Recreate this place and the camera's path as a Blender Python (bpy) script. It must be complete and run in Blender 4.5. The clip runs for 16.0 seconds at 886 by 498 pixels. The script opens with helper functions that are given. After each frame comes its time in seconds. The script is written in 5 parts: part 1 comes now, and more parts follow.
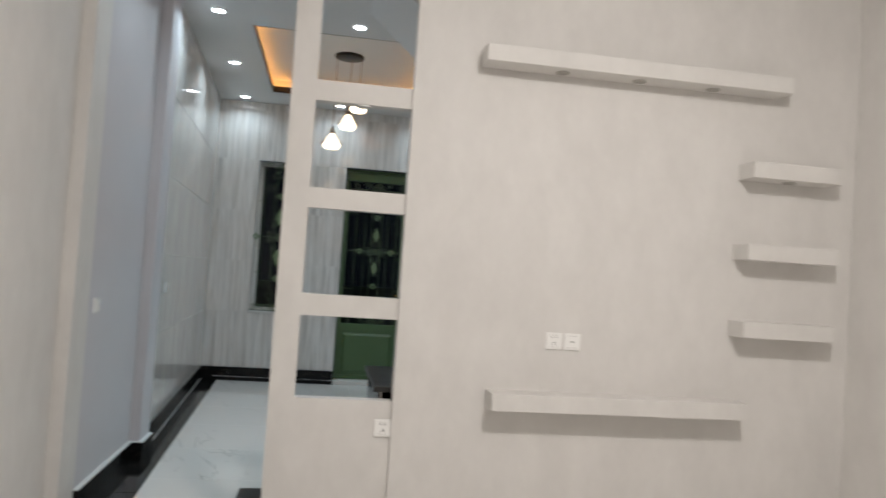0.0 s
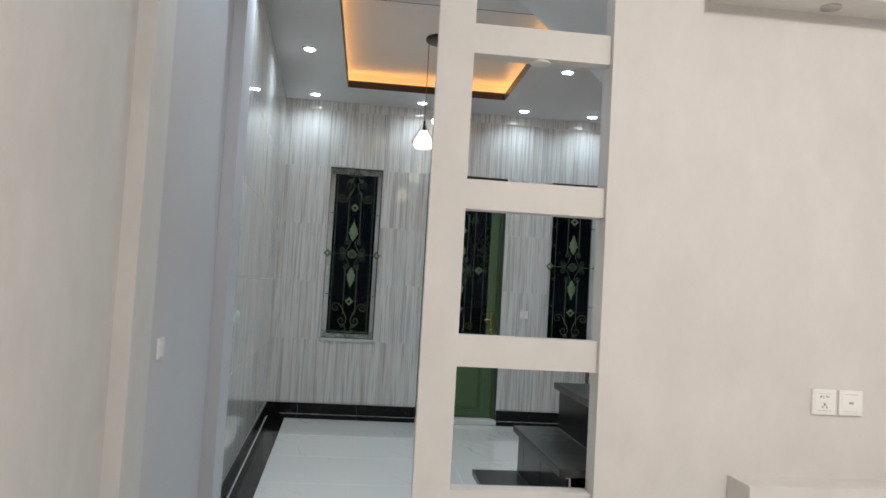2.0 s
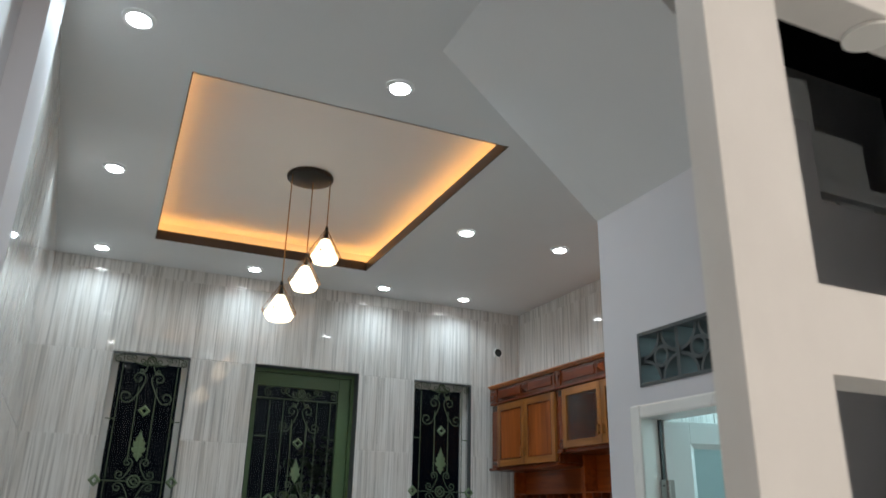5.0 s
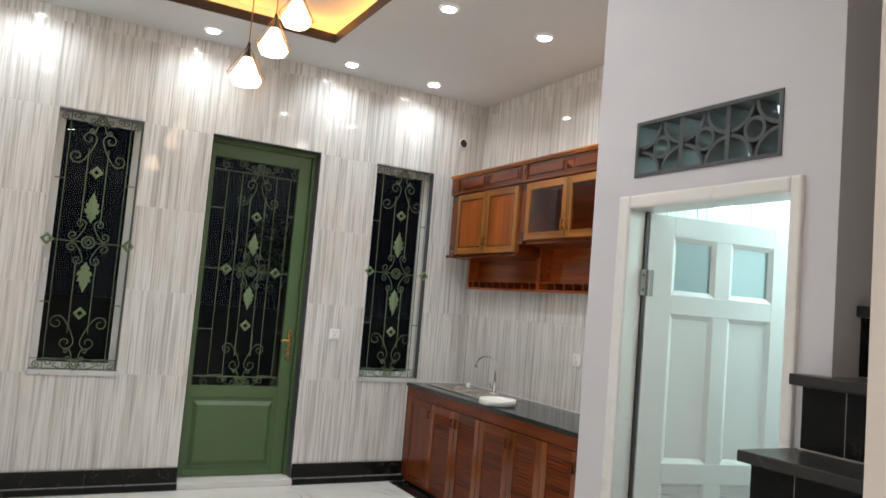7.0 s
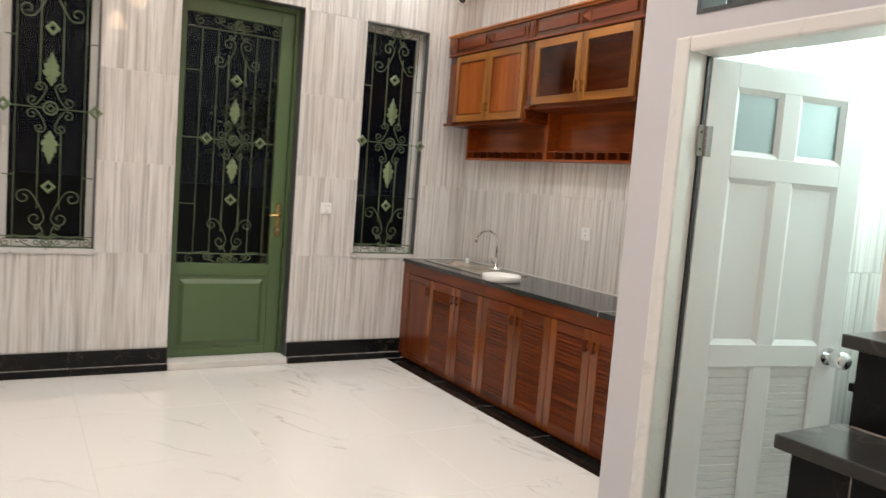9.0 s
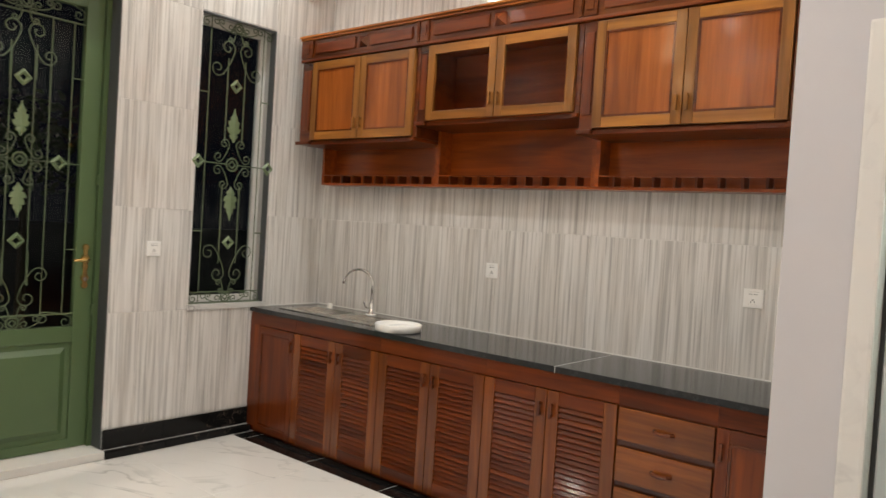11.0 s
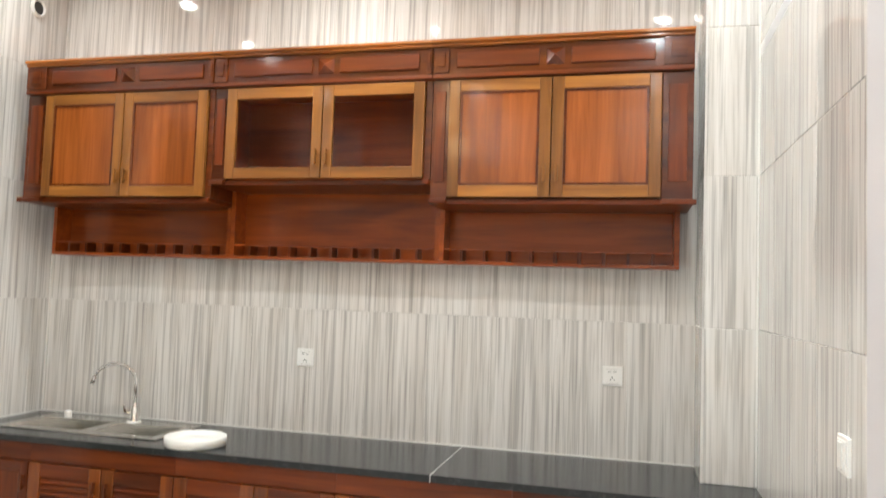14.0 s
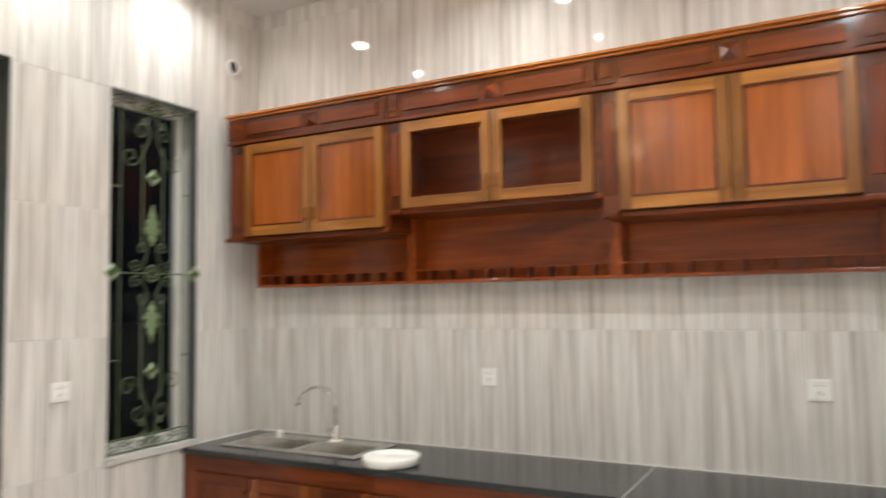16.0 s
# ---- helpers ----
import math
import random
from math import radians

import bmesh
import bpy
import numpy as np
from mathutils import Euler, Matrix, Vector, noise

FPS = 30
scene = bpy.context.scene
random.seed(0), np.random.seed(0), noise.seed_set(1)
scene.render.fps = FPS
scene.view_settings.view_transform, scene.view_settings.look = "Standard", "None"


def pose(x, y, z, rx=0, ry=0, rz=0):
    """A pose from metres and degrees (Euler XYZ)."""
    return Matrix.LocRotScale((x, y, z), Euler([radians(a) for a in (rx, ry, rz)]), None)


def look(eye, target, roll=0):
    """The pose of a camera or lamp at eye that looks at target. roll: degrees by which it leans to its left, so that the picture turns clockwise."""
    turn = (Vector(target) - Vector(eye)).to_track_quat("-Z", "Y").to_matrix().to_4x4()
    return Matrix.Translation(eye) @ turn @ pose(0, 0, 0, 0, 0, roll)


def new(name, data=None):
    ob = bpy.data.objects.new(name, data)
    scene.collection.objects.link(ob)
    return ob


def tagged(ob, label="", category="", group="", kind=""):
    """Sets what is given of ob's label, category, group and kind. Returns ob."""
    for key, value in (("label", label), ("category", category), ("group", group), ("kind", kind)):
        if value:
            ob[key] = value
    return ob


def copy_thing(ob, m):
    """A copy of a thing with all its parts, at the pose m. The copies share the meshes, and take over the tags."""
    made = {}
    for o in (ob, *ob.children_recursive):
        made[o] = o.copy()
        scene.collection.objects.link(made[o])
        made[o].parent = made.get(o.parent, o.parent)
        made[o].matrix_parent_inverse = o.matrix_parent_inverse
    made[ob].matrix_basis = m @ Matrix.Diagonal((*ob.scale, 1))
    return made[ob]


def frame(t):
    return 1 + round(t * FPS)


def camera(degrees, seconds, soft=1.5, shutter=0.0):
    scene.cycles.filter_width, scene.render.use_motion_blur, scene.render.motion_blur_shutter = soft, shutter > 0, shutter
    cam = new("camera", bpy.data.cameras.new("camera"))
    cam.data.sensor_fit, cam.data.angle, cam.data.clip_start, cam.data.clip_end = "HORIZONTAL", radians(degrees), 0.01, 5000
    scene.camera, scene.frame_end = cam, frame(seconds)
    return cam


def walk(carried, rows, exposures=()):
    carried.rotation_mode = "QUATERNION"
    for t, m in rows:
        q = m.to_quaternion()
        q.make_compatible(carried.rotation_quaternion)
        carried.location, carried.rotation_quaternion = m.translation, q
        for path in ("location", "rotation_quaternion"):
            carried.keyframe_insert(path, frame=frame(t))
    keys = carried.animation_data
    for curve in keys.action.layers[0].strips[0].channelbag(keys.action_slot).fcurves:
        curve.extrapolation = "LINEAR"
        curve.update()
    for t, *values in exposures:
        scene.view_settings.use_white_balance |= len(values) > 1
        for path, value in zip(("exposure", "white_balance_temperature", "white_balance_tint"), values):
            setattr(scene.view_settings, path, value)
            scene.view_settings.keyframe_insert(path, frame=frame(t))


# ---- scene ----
cam = camera(62.0, 16.0, 1.5, 0.4)
PATH = [
    (0, (0.783, -2.684, 1.379), (1.093, -0.709, 1.449), 3.8),
    (0.5, (0.731, -2.515, 1.366), (0.738, -0.518, 1.46), 4.1),
    (1, (0.638, -2.21, 1.406), (0.479, -0.22, 1.518), 2.4),
    (1.5, (0.475, -1.86, 1.388), (0.441, 0.137, 1.489), 3.5),
    (2, (0.364, -1.47, 1.397), (0.566, 0.517, 1.502), 3.3),
    (2.5, (0.287, -1.107, 1.437), (0.516, 0.854, 1.756), 4.6),
    (3, (0.184, -0.758, 1.494), (0.532, 1.055, 2.263), 5.0),
    (3.2, (0.149, -0.634, 1.534), (0.549, 1.142, 2.363), 3.2),
    (5.3, (-0.024, 0.511, 1.505), (0.777, 2.237, 2.119), 2.1),
    (5.5, (-0.032, 0.556, 1.496), (0.804, 2.286, 2.053), 2.5),
    (6, (-0.06, 0.603, 1.489), (0.864, 2.342, 1.837), 2.9),
    (6.5, (-0.066, 0.611, 1.48), (0.896, 2.346, 1.732), 3.9),
    (7, (-0.078, 0.617, 1.465), (0.875, 2.369, 1.616), 4.8),
    (7.5, (-0.07, 0.623, 1.451), (0.859, 2.394, 1.489), 5.0),
    (8, (-0.046, 0.637, 1.434), (0.891, 2.402, 1.361), 4.4),
    (8.5, (-0.006, 0.729, 1.42), (0.914, 2.499, 1.285), 3.9),
    (9, (-0.004, 0.995, 1.415), (1.012, 2.708, 1.239), 4.5),
    (9.5, (0.067, 1.284, 1.412), (1.236, 2.898, 1.245), 4.6),
    (9.7, (0.042, 1.463, 1.391), (1.259, 3.043, 1.248), 3.9),
    (11.8, (-0.156, 2.529, 1.384), (1.544, 3.575, 1.255), 4.4),
    (12, (-0.099, 2.618, 1.376), (1.639, 3.59, 1.194), 4.6),
    (12.5, (-0.059, 2.856, 1.424), (1.771, 3.583, 1.073), 5.9),
    (13, (-0.03, 3.07, 1.38), (1.817, 3.761, 1.045), 5.1),
    (13.5, (-0.003, 3.15, 1.446), (1.907, 3.73, 1.319), 4.2),
    (14, (-0.031, 3.2, 1.492), (1.904, 3.691, 1.611), 2.0),
    (14.5, (-0.045, 3.237, 1.477), (1.881, 3.706, 1.746), 0.2),
    (15, (-0.039, 3.231, 1.5), (1.881, 3.696, 1.81), -1.2),
    (15.5, (-0.023, 3.19, 1.517), (1.885, 3.728, 1.788), -1.3),
    (16, (-0.031, 3.17, 1.545), (1.726, 4.116, 1.679), -0.9),
]
EXPOSURES = [(0, -1.05, 6250, 9), (1.0, -1.02, 6250, 9), (2.0, -0.92, 6250, 9), (3.2, -0.96, 6150, 9), (5.4, -0.84, 6550, 9), (6.5, -0.34, 6900, 13), (8.3, 0.02, 7800, 21), (9.0, 0.04, 8000, 22), (9.6, -0.14, 8300, 21), (12.0, 0.08, 8300, 19), (12.4, 0.2, 8100, 18),
             (13.2, 0.42, 7900, 17), (14.0, 0.45, 7600, 16), (14.6, 0.24, 7450, 16), (15.5, 0.22, 7550, 16), (16, 0.22, 7800, 17)]
walk(cam, [(t, look(eye, target, roll)) for t, eye, target, roll in PATH], EXPOSURES)

# ---- light ----
world = bpy.data.worlds.new("night")
world.use_nodes = True
world.node_tree.nodes["Background"].inputs[0].default_value = (0.012, 0.016, 0.028, 1)
world.node_tree.nodes["Background"].inputs[1].default_value = 0.2
scene.world = world


def disc_lamp(name, x, y, z, watts, colour, size=0.06, spread=150):
    lamp = bpy.data.lights.new(name, "AREA")
    lamp.shape, lamp.size, lamp.energy, lamp.color = "DISK", size, watts, colour
    lamp.spread = radians(spread)
    ob = new(name, lamp)
    ob.matrix_world = pose(x, y, z)
    return ob


COOL, WARM = (0.75, 0.91, 1.0), (1.0, 0.91, 0.83)
CEIL = 3.265
KITCHEN_LIGHTS = [(-0.204, 4.48), (-0.256, 5.93), (0.822, 5.93), (1.874, 5.93), (2.60, 5.93),
                  (1.933, 4.49), (2.65, 4.49), (0.915, 3.045), (-0.15, 3.03), (0.097, 1.82), (2.60, 3.03), (1.91, 3.03)]
LIVING_LAMP = (1.8, -1.75)
KITCHEN_WATTS, LIVING_WATTS = 8.6, 142
for lx, ly in KITCHEN_LIGHTS:
    disc_lamp("downlight_lamp", lx, ly, CEIL - 0.03, KITCHEN_WATTS * (0.55 if ly > 5.5 else 0.6 if lx > 1 and ly < 4 else 0.8 if ly < 2 else 1.2), COOL)
globe = bpy.data.lights.new("living_room_lamp", "POINT")
globe.energy, globe.color, globe.shadow_soft_size = LIVING_WATTS, WARM, 0.11
new("living_room_lamp", globe).matrix_world = pose(*LIVING_LAMP, CEIL - 0.22)
disc_lamp("living_room_panel", *LIVING_LAMP, CEIL - 0.1, 76, WARM, 0.16, 180)
bulb = bpy.data.lights.new("bathroom_lamp", "POINT")
bulb.energy, bulb.color, bulb.shadow_soft_size = 37, (0.56, 0.91, 1.0), 0.08
new("bathroom_lamp", bulb).matrix_world = pose(2.8, 2.12, 2.1)


# ---- materials ----
def material(name, colour, rough=0.5, metal=0.0, coat=0.0):
    m = bpy.data.materials.new(name)
    m.use_nodes = True
    b = m.node_tree.nodes["Principled BSDF"]
    b.inputs["Base Color"].default_value = (*colour, 1)
    b.inputs["Roughness"].default_value = rough
    b.inputs["Metallic"].default_value = metal
    b.inputs["Coat Weight"].default_value = coat
    b.inputs["Coat Roughness"].default_value = 0.06
    return m


def node(m, kind, **sockets):
    n = m.node_tree.nodes.new(kind)
    for key, value in sockets.items():
        n.inputs[key.replace("_", " ")].default_value = value
    return n


def wire(m, a, out, b, into):
    m.node_tree.links.new(a.outputs[out], b.inputs[into])


def ramp(m, stops):
    n = m.node_tree.nodes.new("ShaderNodeValToRGB")
    while len(n.color_ramp.elements) < len(stops):
        n.color_ramp.elements.new(0.5)
    for e, (p, c) in zip(n.color_ramp.elements, stops):
        e.position, e.color = p, (*c, 1)
    return n


def coords(m, scale, jitter=0.0, local=True):
    """Stretched coordinates, shifted at random from piece to piece."""
    t = m.node_tree.nodes.new("ShaderNodeTexCoord")
    geo = m.node_tree.nodes.new("ShaderNodeNewGeometry")
    s = m.node_tree.nodes.new("ShaderNodeVectorMath")
    s.operation = "MULTIPLY"
    s.inputs[1].default_value = scale
    if local:
        wire(m, t, "Object", s, 0)
    else:
        wire(m, geo, "Position", s, 0)
    if not jitter:
        return s
    info = m.node_tree.nodes.new("ShaderNodeObjectInfo")
    k = m.node_tree.nodes.new("ShaderNodeVectorMath")
    k.operation = "SCALE"
    k.inputs[0].default_value = (jitter, jitter * 1.7, jitter * 0.6)
    wire(m, info, "Random", k, "Scale")
    a = m.node_tree.nodes.new("ShaderNodeVectorMath")
    wire(m, s, 0, a, 0)
    wire(m, k, 0, a, 1)
    return a


def bump(m, source, out, strength, distance=0.002):
    b = node(m, "ShaderNodeBump", Strength=strength, Distance=distance)
    wire(m, source, out, b, "Height")
    wire(m, b, 0, m.node_tree.nodes["Principled BSDF"], "Normal")


def noise_node(m, c, scale=1.0, detail=4.0, rough=0.5, distort=0.0):
    n = node(m, "ShaderNodeTexNoise", Scale=scale, Detail=detail, Roughness=rough, Distortion=distort)
    wire(m, c, 0, n, "Vector")
    return n


def streak_tile():
    """Glossy ceramic printed with upright grey streaks, slightly bowed."""
    m = material("streaked_tile", (0.6, 0.58, 0.55), 0.035)
    b = m.node_tree.nodes["Principled BSDF"]
    fine = noise_node(m, coords(m, (125, 2, 3.2), 40), 1.0, 2, 0.5)
    mid = noise_node(m, coords(m, (58, 2, 1.1), 30), 1.0, 3, 0.55)
    wide = noise_node(m, coords(m, (13, 2, 0.3), 20), 1.0, 1, 0.5)
    r0 = ramp(m, [(0.34, (0.80, 0.79, 0.78)), (0.43, (0.94, 0.935, 0.93)), (0.52, (1, 1, 1))])
    r1 = ramp(m, [(0.30, (0.49, 0.475, 0.46)), (0.42, (0.60, 0.58, 0.56)), (0.47, (0.70, 0.68, 0.655)), (0.56, (0.76, 0.74, 0.715)), (0.70, (0.80, 0.785, 0.765))])
    r2 = ramp(m, [(0.34, (0.90, 0.885, 0.87)), (0.60, (1, 1, 1))])
    wire(m, fine, "Fac", r0, 0)
    wire(m, mid, "Fac", r1, 0)
    wire(m, wide, "Fac", r2, 0)
    last = r1
    for r in (r2, r0):
        mix = m.node_tree.nodes.new("ShaderNodeMixRGB")
        mix.blend_type, mix.inputs[0].default_value = "MULTIPLY", 1.0
        wire(m, last, 0, mix, 1)
        wire(m, r, 0, mix, 2)
        last = mix
    wire(m, last, 0, b, "Base Color")
    wave = noise_node(m, coords(m, (5, 5, 5), 9), 1.0, 0)
    bump(m, wave, "Fac", 0.5, 0.004)
    return m


def marble(name, base, vein, rough, scale, amount, jitter=20, lean=0):
    m = material(name, base, rough)
    b = m.node_tree.nodes["Principled BSDF"]
    size = scale if isinstance(scale, tuple) else (scale,) * 3
    c = coords(m, size, jitter)
    if lean:
        turn = m.node_tree.nodes.new("ShaderNodeVectorRotate")
        turn.rotation_type = "Y_AXIS"
        turn.inputs["Angle"].default_value = radians(lean)
        first = c
        while first.inputs[0].is_linked and first.inputs[0].links[0].from_node.bl_idname != "ShaderNodeTexCoord":
            first = first.inputs[0].links[0].from_node
        source = first.inputs[0].links[0].from_node
        wire(m, source, "Object", turn, "Vector")
        wire(m, turn, 0, first, 0)
    n = noise_node(m, c, 1.0, 5, 0.5, 0.9)
    mid = 0.5
    r = ramp(m, [(mid - amount, base), (mid, vein), (mid + amount * 0.5, base)])
    wire(m, n, "Fac", r, 0)
    cloud = noise_node(m, coords(m, tuple(v * 0.6 for v in size), jitter * 0.7), 1.0, 3)
    patch = ramp(m, [(0.48, (1, 1, 1)), (0.62, (0, 0, 0))])
    wire(m, cloud, "Fac", patch, 0)
    mix = m.node_tree.nodes.new("ShaderNodeMixRGB")
    mix.inputs[2].default_value = (*base, 1)
    wire(m, patch, 0, mix, 0)
    wire(m, r, 0, mix, 1)
    wire(m, mix, 0, b, "Base Color")
    return m


def plaster(name, colour, grain=0.06):
    m = material(name, colour, 0.62)
    b = m.node_tree.nodes["Principled BSDF"]
    n = noise_node(m, coords(m, (1.3, 1.3, 1.3), local=False), 1.0, 5, 0.6)
    lo = tuple(v * (1 - grain) for v in colour)
    r = ramp(m, [(0.3, lo), (0.7, colour)])
    wire(m, n, "Fac", r, 0)
    wire(m, r, 0, b, "Base Color")
    fine = noise_node(m, coords(m, (160, 160, 160), local=False), 1.0, 3)
    bump(m, fine, "Fac", 0.12, 0.001)
    return m


def wallpaper():
    """Cream paper with a soft cloudy mottle and a fine weave."""
    m = material("cream_wallpaper", (0.7, 0.67, 0.62), 0.6)
    b = m.node_tree.nodes["Principled BSDF"]
    n = noise_node(m, coords(m, (7, 7, 4), local=False), 1.0, 6, 0.62)
    r = ramp(m, [(0.32, (0.655, 0.634, 0.607)), (0.68, (0.715, 0.694, 0.666))])
    wire(m, n, "Fac", r, 0)
    wire(m, r, 0, b, "Base Color")
    f = noise_node(m, coords(m, (420, 420, 160), local=False), 1.0, 2)
    bump(m, f, "Fac", 0.15, 0.001)
    return m


def wood(name, dark, light, axis=2, coat=0.5, rough=0.32):
    m = material(name, light, rough, 0, coat)
    b = m.node_tree.nodes["Principled BSDF"]
    b.inputs["Specular IOR Level"].default_value = 0.25
    b.inputs["Coat Roughness"].default_value = 0.1
    s = [26, 26, 26]
    s[axis] = 1.6
    n = noise_node(m, coords(m, tuple(s), 25, local=False), 1.0, 6, 0.6, 0.6)
    s2 = [4, 4, 4]
    s2[axis] = 0.8
    n2 = noise_node(m, coords(m, tuple(s2), 18, local=False), 1.0, 2, 0.5, 0.8)
    r = ramp(m, [(0.30, dark), (0.70, light)])
    wire(m, n, "Fac", r, 0)
    r2 = ramp(m, [(0.3, (0.55, 0.50, 0.46)), (0.5, (0.95, 0.93, 0.9)), (0.7, (1.15, 1.12, 1.06))])
    wire(m, n2, "Fac", r2, 0)
    mix = m.node_tree.nodes.new("ShaderNodeMixRGB")
    mix.blend_type, mix.inputs[0].default_value = "MULTIPLY", 1.0
    wire(m, r, 0, mix, 1)
    wire(m, r2, 0, mix, 2)
    wire(m, mix, 0, b, "Base Color")
    bump(m, n, "Fac", 0.06, 0.001)
    return m


def glow(name, colour, strength):
    m = material(name, colour, 0.5)
    b = m.node_tree.nodes["Principled BSDF"]
    b.inputs["Emission Color"].default_value = (*colour, 1)
    b.inputs["Emission Strength"].default_value = strength
    return m


TILE = streak_tile()
GROUT = material("pale_grout", (0.74, 0.72, 0.69), 0.8)
FLOOR = marble("white_marble", (0.77, 0.748, 0.712), (0.51, 0.50, 0.475), 0.07, (2.8, 2.8, 0.9), 0.017, lean=28)
BLACK = marble("black_marble", (0.008, 0.008, 0.008), (0.13, 0.10, 0.08), 0.09, 11.0, 0.014)
MORTAR = plaster("dusty_mortar", (0.42, 0.39, 0.35), 0.2)
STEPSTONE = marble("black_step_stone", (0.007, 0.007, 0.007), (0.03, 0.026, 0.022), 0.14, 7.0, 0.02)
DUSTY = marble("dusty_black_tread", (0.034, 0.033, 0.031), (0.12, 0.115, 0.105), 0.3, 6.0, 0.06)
GRANITE = marble("black_granite", (0.022, 0.024, 0.026), (0.05, 0.052, 0.055), 0.16, 60, 0.1)
for stone, level in ((STEPSTONE, 0.15), (BLACK, 0.22), (DUSTY, 0.25)):
    stone.node_tree.nodes["Principled BSDF"].inputs["Specular IOR Level"].default_value = level
CREAM = wallpaper()
LILAC = plaster("lilac_white_plaster", (0.60, 0.58, 0.60))
CEILING = plaster("ceiling_white", (0.72, 0.72, 0.72), 0.03)
WHITE = material("white_paint", (0.74, 0.75, 0.74), 0.35)
CASING = marble("veined_door_casing", (0.74, 0.72, 0.69), (0.64, 0.62, 0.60), 0.25, 5.0, 0.05)
TRIM = plaster("off_white_frame", (0.74, 0.72, 0.68), 0.1)
WOOD_V = wood("red_wood_upright", (0.085, 0.014, 0.003), (0.23, 0.046, 0.008), 2, 0.3)
WOOD_H = wood("red_wood_lying", (0.085, 0.014, 0.003), (0.21, 0.041, 0.007), 1, 0.3)
HONEY_V = wood("honey_wood_upright", (0.17, 0.060, 0.012), (0.34, 0.130, 0.029), 2, 0.5)
HONEY_H = wood("honey_wood_lying", (0.22, 0.076, 0.015), (0.42, 0.162, 0.036), 1, 0.5)
PANEL = wood("orange_wood_panel", (0.23, 0.054, 0.009), (0.42, 0.112, 0.022), 2, 0.6, 0.26)
DRAWERWOOD = wood("brown_drawer_wood", (0.12, 0.028, 0.006), (0.29, 0.078, 0.015), 1, 0.6, 0.26)
FRAMEWOOD = wood("orange_frame_wood", (0.12, 0.025, 0.006), (0.27, 0.070, 0.014), 2, 0.6, 0.26)
RACKWOOD = wood("glossy_orange_rack_wood", (0.23, 0.038, 0.005), (0.45, 0.092, 0.012), 1, 0.4, 0.28)
DARKWOOD = wood("dark_wood", (0.075, 0.014, 0.004), (0.17, 0.038, 0.009), 1, 0.6, 0.22)
INNERWOOD = wood("red_inner_wood", (0.21, 0.034, 0.005), (0.40, 0.074, 0.010), 1, 0.3)
CORNICE = wood("orange_cornice_wood", (0.30, 0.082, 0.014), (0.50, 0.160, 0.030), 1, 0.5)
# near-black brown that paints the shade in the gaps between louvre slats
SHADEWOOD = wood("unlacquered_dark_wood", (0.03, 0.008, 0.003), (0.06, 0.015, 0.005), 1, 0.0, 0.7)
TRIMWOOD = material("cove_trim_brown", (0.05, 0.03, 0.02), 0.4)
GREEN = plaster("green_enamel", (0.085, 0.145, 0.062), 0.12)
GREEN.node_tree.nodes["Principled BSDF"].inputs["Roughness"].default_value = 0.35
IRON = material("dark_green_wrought_iron", (0.085, 0.12, 0.065), 0.4)
CAST = material("pale_green_cast_iron", (0.15, 0.21, 0.11), 0.4)
STEEL = material("brushed_steel", (0.62, 0.61, 0.58), 0.22, 1.0)
OLDSTEEL = material("worn_steel", (0.36, 0.34, 0.32), 0.35, 0.9)
CHROME = material("chrome", (0.82, 0.82, 0.82), 0.06, 1.0)
BRASS = material("aged_brass", (0.55, 0.36, 0.14), 0.25, 1.0)
PLATE = material("bright_white_plastic", (0.90, 0.89, 0.87), 0.25)
PLASTIC = material("white_plastic", (0.8, 0.79, 0.76), 0.3)
GROOVE = material("grey_groove", (0.35, 0.34, 0.32), 0.6)
HOLES = material("socket_holes", (0.03, 0.03, 0.03), 0.6)
METAL = material("black_metal", (0.02, 0.02, 0.02), 0.4, 0.6)
BRONZE = material("bronze_wire", (0.30, 0.17, 0.08), 0.35, 0.9)
CEMENT = plaster("grey_cement", (0.075, 0.082, 0.084), 0.25)
REVEAL = plaster("grey_reveal", (0.52, 0.51, 0.49), 0.35)
PALE = plaster("pale_window_paint", (0.70, 0.69, 0.66), 0.12)
def clear_glass(name="clear_glass", tint=(0.82, 0.86, 0.86, 1), ior=1.27):
    m = bpy.data.materials.new(name)
    m.use_nodes = True
    t = m.node_tree
    t.nodes.remove(t.nodes["Principled BSDF"])
    see = node(m, "ShaderNodeBsdfTransparent", Color=tint)
    gloss = node(m, "ShaderNodeBsdfGlossy", Roughness=0.0)
    f = node(m, "ShaderNodeFresnel", IOR=ior)
    mix = t.nodes.new("ShaderNodeMixShader")
    wire(m, f, 0, mix, 0)
    wire(m, see, 0, mix, 1)
    wire(m, gloss, 0, mix, 2)
    wire(m, mix, 0, t.nodes["Material Output"], "Surface")
    return m


GLASS = clear_glass()
CABINET_GLASS = clear_glass("thin_cabinet_glass", (0.97, 0.97, 0.96, 1), 1.15)
FROST = material("frosted_glass", (0.62, 0.78, 0.80), 0.35)
FROST.node_tree.nodes["Principled BSDF"].inputs["Transmission Weight"].default_value = 0.6
LED = glow("lamp_face", (0.92, 0.97, 1.0), 40)
COVE_LED = glow("warm_strip", (1.0, 0.47, 0.12), 14)
SHADE = glow("warm_shade", (1.0, 0.80, 0.55), 8)
# near-black stand-in for darkness, on the upper stairwell and the night ground
DARKNESS = material("night_wall", (0.03, 0.035, 0.04), 0.8)


